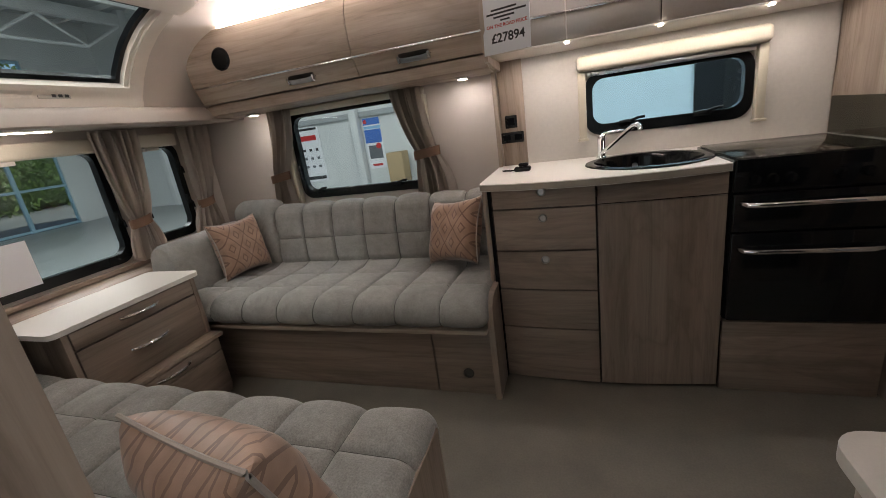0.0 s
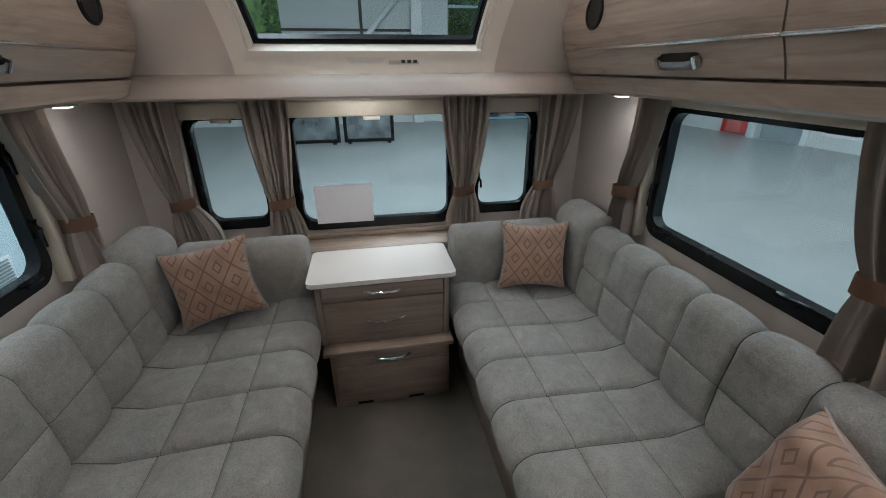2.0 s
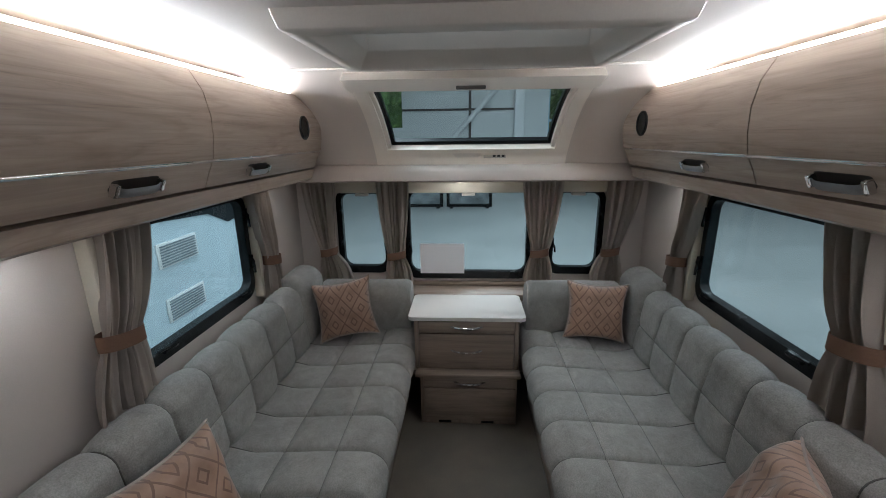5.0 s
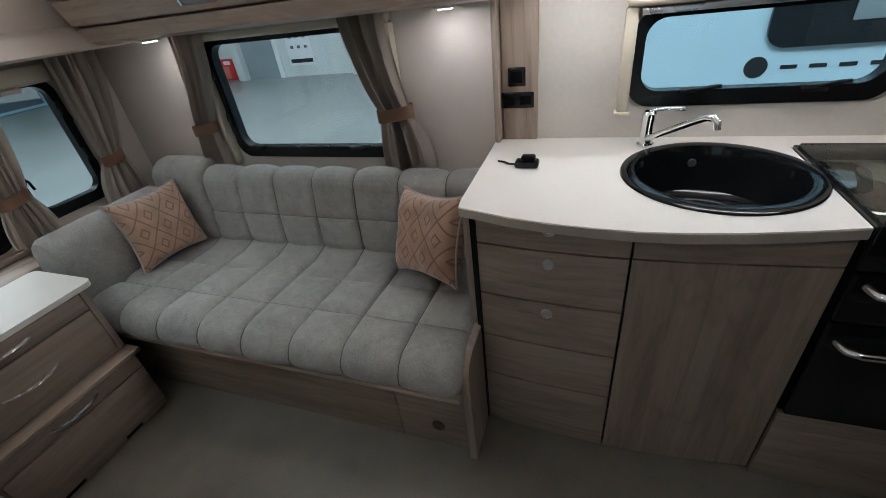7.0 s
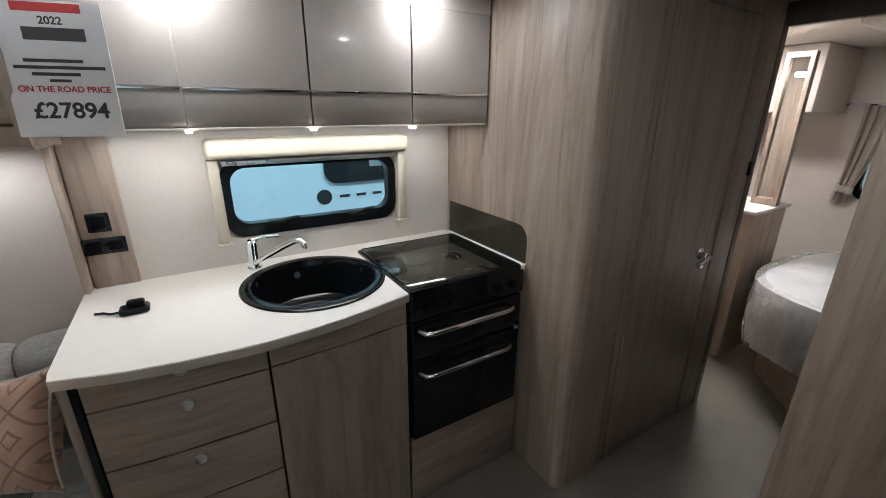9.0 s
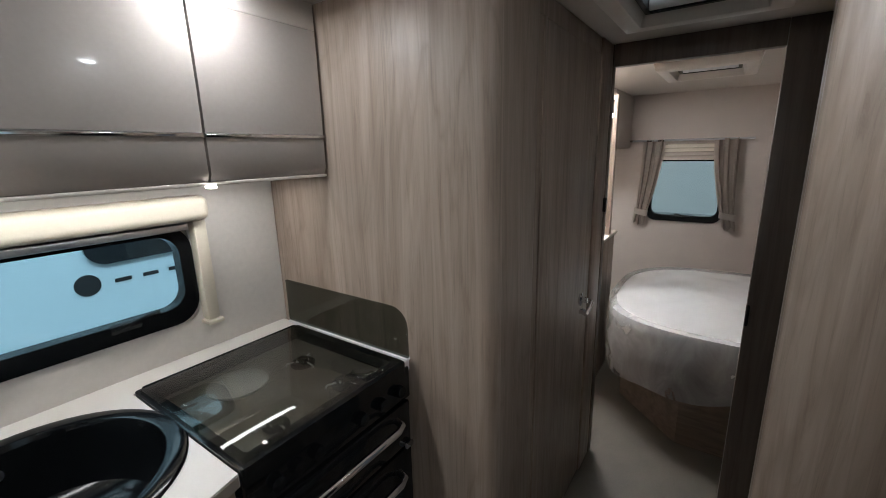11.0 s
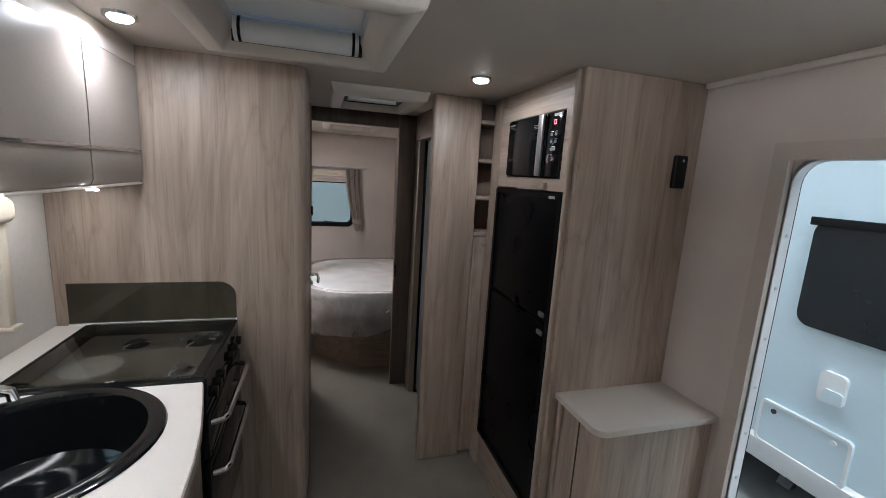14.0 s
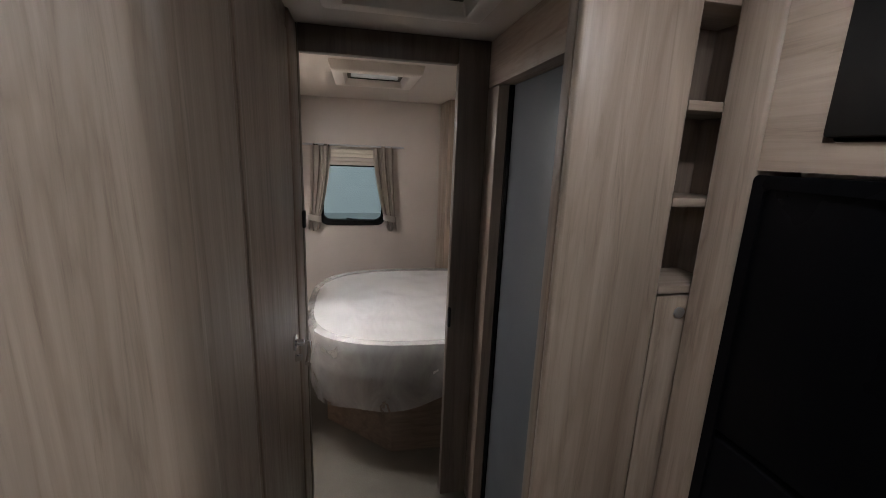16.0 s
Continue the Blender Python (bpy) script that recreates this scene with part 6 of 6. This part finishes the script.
part("roundel", rod([(-3.74, Y1 - 0.0265, 1.52), (-3.74, Y1 - 0.0245, 1.52)], 0.06, 20), RED, bp, "red roundel")
wr = thing("wall_rail", (-6.0, Y1, 1.66), "grey steel rail and post on the showroom wall", "steel frame")
part("rail", box(X0 + 0.01, 3.0, Y1 - 0.10, Y1 - 0.002, 1.67, 1.83, 0.006), plain("grey_rail_paint", (0.36, 0.38, 0.39), 0.5), wr)
part("post", box(-4.20, -4.02, Y1 - 0.14, Y1 - 0.101, GROUND, 4.5, 0.006), bpy.data.materials["grey_rail_paint"], wr)
for yy in (-0.95, 0.50):
    df = thing("display_frame", (-9.6, yy, GROUND), "dark-framed glazed display stand on the showroom floor", "display frame", "display frames")
    part("frame", ring(square_loop(yy, yy + 1.35, GROUND + 0.02, 0.62), square_loop(yy + 0.09, yy + 1.26, GROUND + 0.11, 0.53), 0, -9.65, -9.55), BLACK, df)
    part("panel", box(-9.61, -9.59, yy + 0.09, yy + 1.26, GROUND + 0.11, 0.53), plain("grey_display_print", (0.20, 0.22, 0.23), 0.3, 0, 0.5, 3, 0.0, 1.5), df)
    part("foot", box(-9.85, -9.35, yy + 0.1, yy + 0.2, GROUND, GROUND + 0.04, 0.01), BLACK, df)
    part("foot", box(-9.85, -9.35, yy + 1.15, yy + 1.25, GROUND, GROUND + 0.04, 0.01), BLACK, df)


# neighbouring caravans
def caravan_door_side():
    y = -1.30
    t = thing("parked_caravan", (1.5, y - 1.1, GROUND), "white caravan parked alongside with dark window and vents", "caravan", "showroom caravans")
    prof = rounded(-2.4, 5.2, -0.06, 2.15, 0.25, 6)
    part("body", prism(prof, 1, y - 2.2, y), BODY_WHITE, t)
    part("skirt", prism([(y + 0.02, -0.06), (y + 0.025, 0.03), (y - 0.01, 0.06), (y - 0.02, -0.12)], 0, -2.2, 5.1), WHITE, t)
    wn_ = part("window", prism(rounded(2.73, 3.27, 0.80, 1.38, 0.07), 1, y + 0.001, y + 0.03), DARK_WINDOW, t, "dark acrylic window")
    part("window_rail", box(2.71, 3.29, y + 0.031, y + 0.045, 1.35, 1.395, 0.005), BLACK, wn_)
    for zz in (0.71, 0.26):
        v = part("vent", box(-0.73, -0.25, y + 0.001, y + 0.012, zz - 0.10, zz + 0.10, 0.004), WHITE, t, "louvred white fridge vent")
        # Dark bars stand for the shadows between the louvres.
        for k in range(8):
            part("slat_shade", box(-0.70, -0.28, y + 0.0125, y + 0.02, zz - 0.085 + 0.022 * k, zz - 0.075 + 0.022 * k), plain("vent_shadow", (0.25, 0.3, 0.33), 0.5) if k == 0 else bpy.data.materials["vent_shadow"], v)
    part("dark_band", prism([(-2.0, 0.86), (-1.25, 0.80), (-0.95, 0.93), (0.6, 1.04), (0.6, 1.62), (-2.0, 1.6)], 1, y + 0.001, y + 0.008), DARK_WINDOW, t, "dark window band")
    sv = part("socket_cover", prism(rounded(2.98, 3.10, 0.43, 0.60, 0.03), 1, y + 0.001, y + 0.025), WHITE, t, "white service socket cover")
    part("socket_lid", prism(rounded(2.98, 3.07, 0.44, 0.51, 0.02), 1, y + 0.0255, y + 0.035), BODY_WHITE, sv)
    lk2 = part("locker_flap", prism(rounded(2.90, 3.36, 0.02, 0.29, 0.03), 1, y + 0.001, y + 0.018), BODY_WHITE, t, "white service flap")
    part("flap_edge", ring(rounded(2.90, 3.36, 0.02, 0.29, 0.03), rounded(2.915, 3.345, 0.035, 0.275, 0.025), 1, y + 0.0185, y + 0.024), WHITE, lk2)
    part("flap_lock", rod([(3.28, y + 0.018, 0.24), (3.28, y + 0.026, 0.24)], 0.014, 12), INK, lk2)
    part("flap_lock", rod([(2.98, y + 0.018, 0.24), (2.98, y + 0.026, 0.24)], 0.014, 12), WHITE, lk2)
    part("reflector", box(2.69, 2.80, y + 0.026, y + 0.036, -0.02, 0.015, 0.003), ORANGE, t, "orange side reflector")
    part("chassis", box(-2.0, 4.6, y - 1.9, y - 0.3, -0.16, -0.061), BLACK, t)
    for xx in (0.9, 3.25):
        part("steady", prism([(xx, -0.1), (xx + 0.10, -0.1), (xx + 0.16, GROUND + 0.02), (xx + 0.08, GROUND + 0.02)], 1, y - 0.42, y - 0.36), STEEL, t, "corner steady leg")
    for yy in (y - 0.25, y - 1.95):
        wh = part("wheel", rod([(1.7, yy - 0.09, GROUND + 0.31), (1.7, yy + 0.09, GROUND + 0.31)], 0.31, 28), BLACK, t, "black road wheel")


caravan_door_side()


def caravan_kitchen_side():
    y = 3.85
    t = thing("parked_caravan", (4.5, y + 1.1, GROUND), "white caravan parked beyond the kitchen with dark window", "caravan", "showroom caravans")
    part("body", prism(rounded(2.35, 9.0, -0.1, 2.2, 0.3, 6), 1, y, y + 2.2), BODY_WHITE, t)
    part("window", prism(rounded(3.28, 4.45, 0.88, 1.46, 0.10), 1, y - 0.03, y - 0.001), DARK_WINDOW, t, "dark acrylic window")
    part("window_vent", box(3.66, 3.9, y - 0.04, y - 0.031, 1.0, 1.2, 0.004), plain("grey_sticker", (0.3, 0.32, 0.33), 0.5), t)
    em = part("emblem", lathe([(0.0, 0), (0.062, 0), (0.062, 0.004), (0.0, 0.005)], (0, 0, 0), 28), INK, t, "round dark emblem", local=True)
    em.matrix_basis = pose(S * 3.272, S * (y - 0.001), S * 0.772, 90, 0, 0)
    em.matrix_parent_inverse = home(t).inverted()
    for k in range(5):
        a = 3.40 + 0.145 * k
        part("print_bar", box(a, a + 0.085, y - 0.004, y - 0.001, 0.755, 0.778), INK, t, "dark lettering bar")
    part("corner_rail", rod([(2.44, y - 0.02, 0.0), (2.44, y - 0.02, 1.2), (2.6, y - 0.02, 1.9), (2.9, y - 0.02, 2.15)], 0.025, 8), DARK_WINDOW, t, "dark corner rail")
    part("chassis", box(2.8, 8.6, y + 0.3, y + 1.9, -0.2, -0.101), BLACK, t)
    for yy in (y + 0.2, y + 2.0):
        part("wheel", rod([(6.2, yy - 0.09, GROUND + 0.31), (6.2, yy + 0.09, GROUND + 0.31)], 0.31, 28), BLACK, t, "black road wheel")


caravan_kitchen_side()


# trees and shrubs beyond the glazed screen
def tree(x, y, h, seed, dry=False):
    rnd = random.Random(seed)
    t = thing("tree", (x, y, GROUND), "leafy green tree outside the showroom" if not dry else "yellowing shrub outside the showroom", "tree", "trees outside")
    bm = rod([(x, y, GROUND - 0.3), (x + 0.05, y, 0.6), (x - 0.03, y + 0.04, h * 0.6)], 0.09, 8)
    for k in range(6):
        a, z = rnd.uniform(0, 6.28), rnd.uniform(0.3, 0.6) * h
        rod([(x, y, z), (x + 0.6 * math.cos(a), y + 0.6 * math.sin(a), z + 0.5)], 0.03, 5, bm)
    part("trunk", bm, BARK, t)
    vs, fs = [], []
    for k in range(3800):
        a, b = rnd.uniform(0, 6.283), rnd.uniform(-1, 1)
        rr = 1.75 * (rnd.random() ** 0.4) * (0.75 + 0.35 * math.sin(3 * a + seed) * math.cos(4 * b))
        px, py, pz = x + rr * math.cos(a) * math.sqrt(1 - b * b), y + rr * math.sin(a) * math.sqrt(1 - b * b), h * 0.52 + rr * b * (h * 0.27)
        u = Vector((rnd.uniform(-1, 1), rnd.uniform(-1, 1), rnd.uniform(-1, 1))).normalized() * 0.09
        w = u.orthogonal().normalized() * 0.05
        c = Vector((px, py, pz))
        n = len(vs)
        vs += [c - u, c + w, c + u, c - w]
        fs.append((n, n + 1, n + 2, n + 3))
    me = bpy.data.meshes.new("crown")
    me.from_pydata([tuple(v * S) for v in vs], [], fs)
    me.materials.append(LEAF_DRY if dry else LEAF)
    ob = new("crown", me)
    ob.parent = t
    ob.matrix_parent_inverse = home(t).inverted()


for k, (tx, ty, th, dry) in enumerate(((-20, 4.0, 6.5, False), (-21, 5.6, 7.2, False), (-20.5, 7.2, 6.4, False), (-22, 8.8, 7.5, False), (-22.5, 2.6, 7.0, False), (-18.6, 5.0, 2.6, True), (-18.8, 7.6, 2.2, True), (-24, 6.6, 8.0, False), (-23, 10.6, 7.0, False))):
    tree(tx, ty, th, k, dry)
solo("hedge_core", box(-30, -26, -10, 25, GROUND, 6.0, 1.2, 4), LEAF, "dark green hedge bank behind the trees", "hedge", "stuff")
rnd = random.Random(71)
vs, fs = [], []
for k in range(16000):
    px, py, pz = rnd.uniform(-26.4, -24.2), rnd.uniform(-4, 22), GROUND + 7.5 * rnd.random() ** 0.9
    if noise.noise(Vector((py * 0.7, pz * 0.7, 3.0))) + 0.25 * noise.noise(Vector((py * 2.5, pz * 2.5, 1.0))) < -0.12:
        px -= 1.2
    u = Vector((rnd.uniform(-1, 1), rnd.uniform(-1, 1), rnd.uniform(-1, 1))).normalized() * rnd.uniform(0.10, 0.2)
    w = u.orthogonal().normalized() * 0.07
    c = Vector((px, py, pz))
    n = len(vs)
    vs += [c - u, c + w, c + u, c - w]
    fs.append((n, n + 1, n + 2, n + 3))
me = bpy.data.meshes.new("hedge_foliage")
me.from_pydata([tuple(v * S) for v in vs], [], fs)
me.materials.append(LEAF)
tagged(new("hedge_foliage", me), "dense green foliage along the road outside", "foliage", kind="stuff")
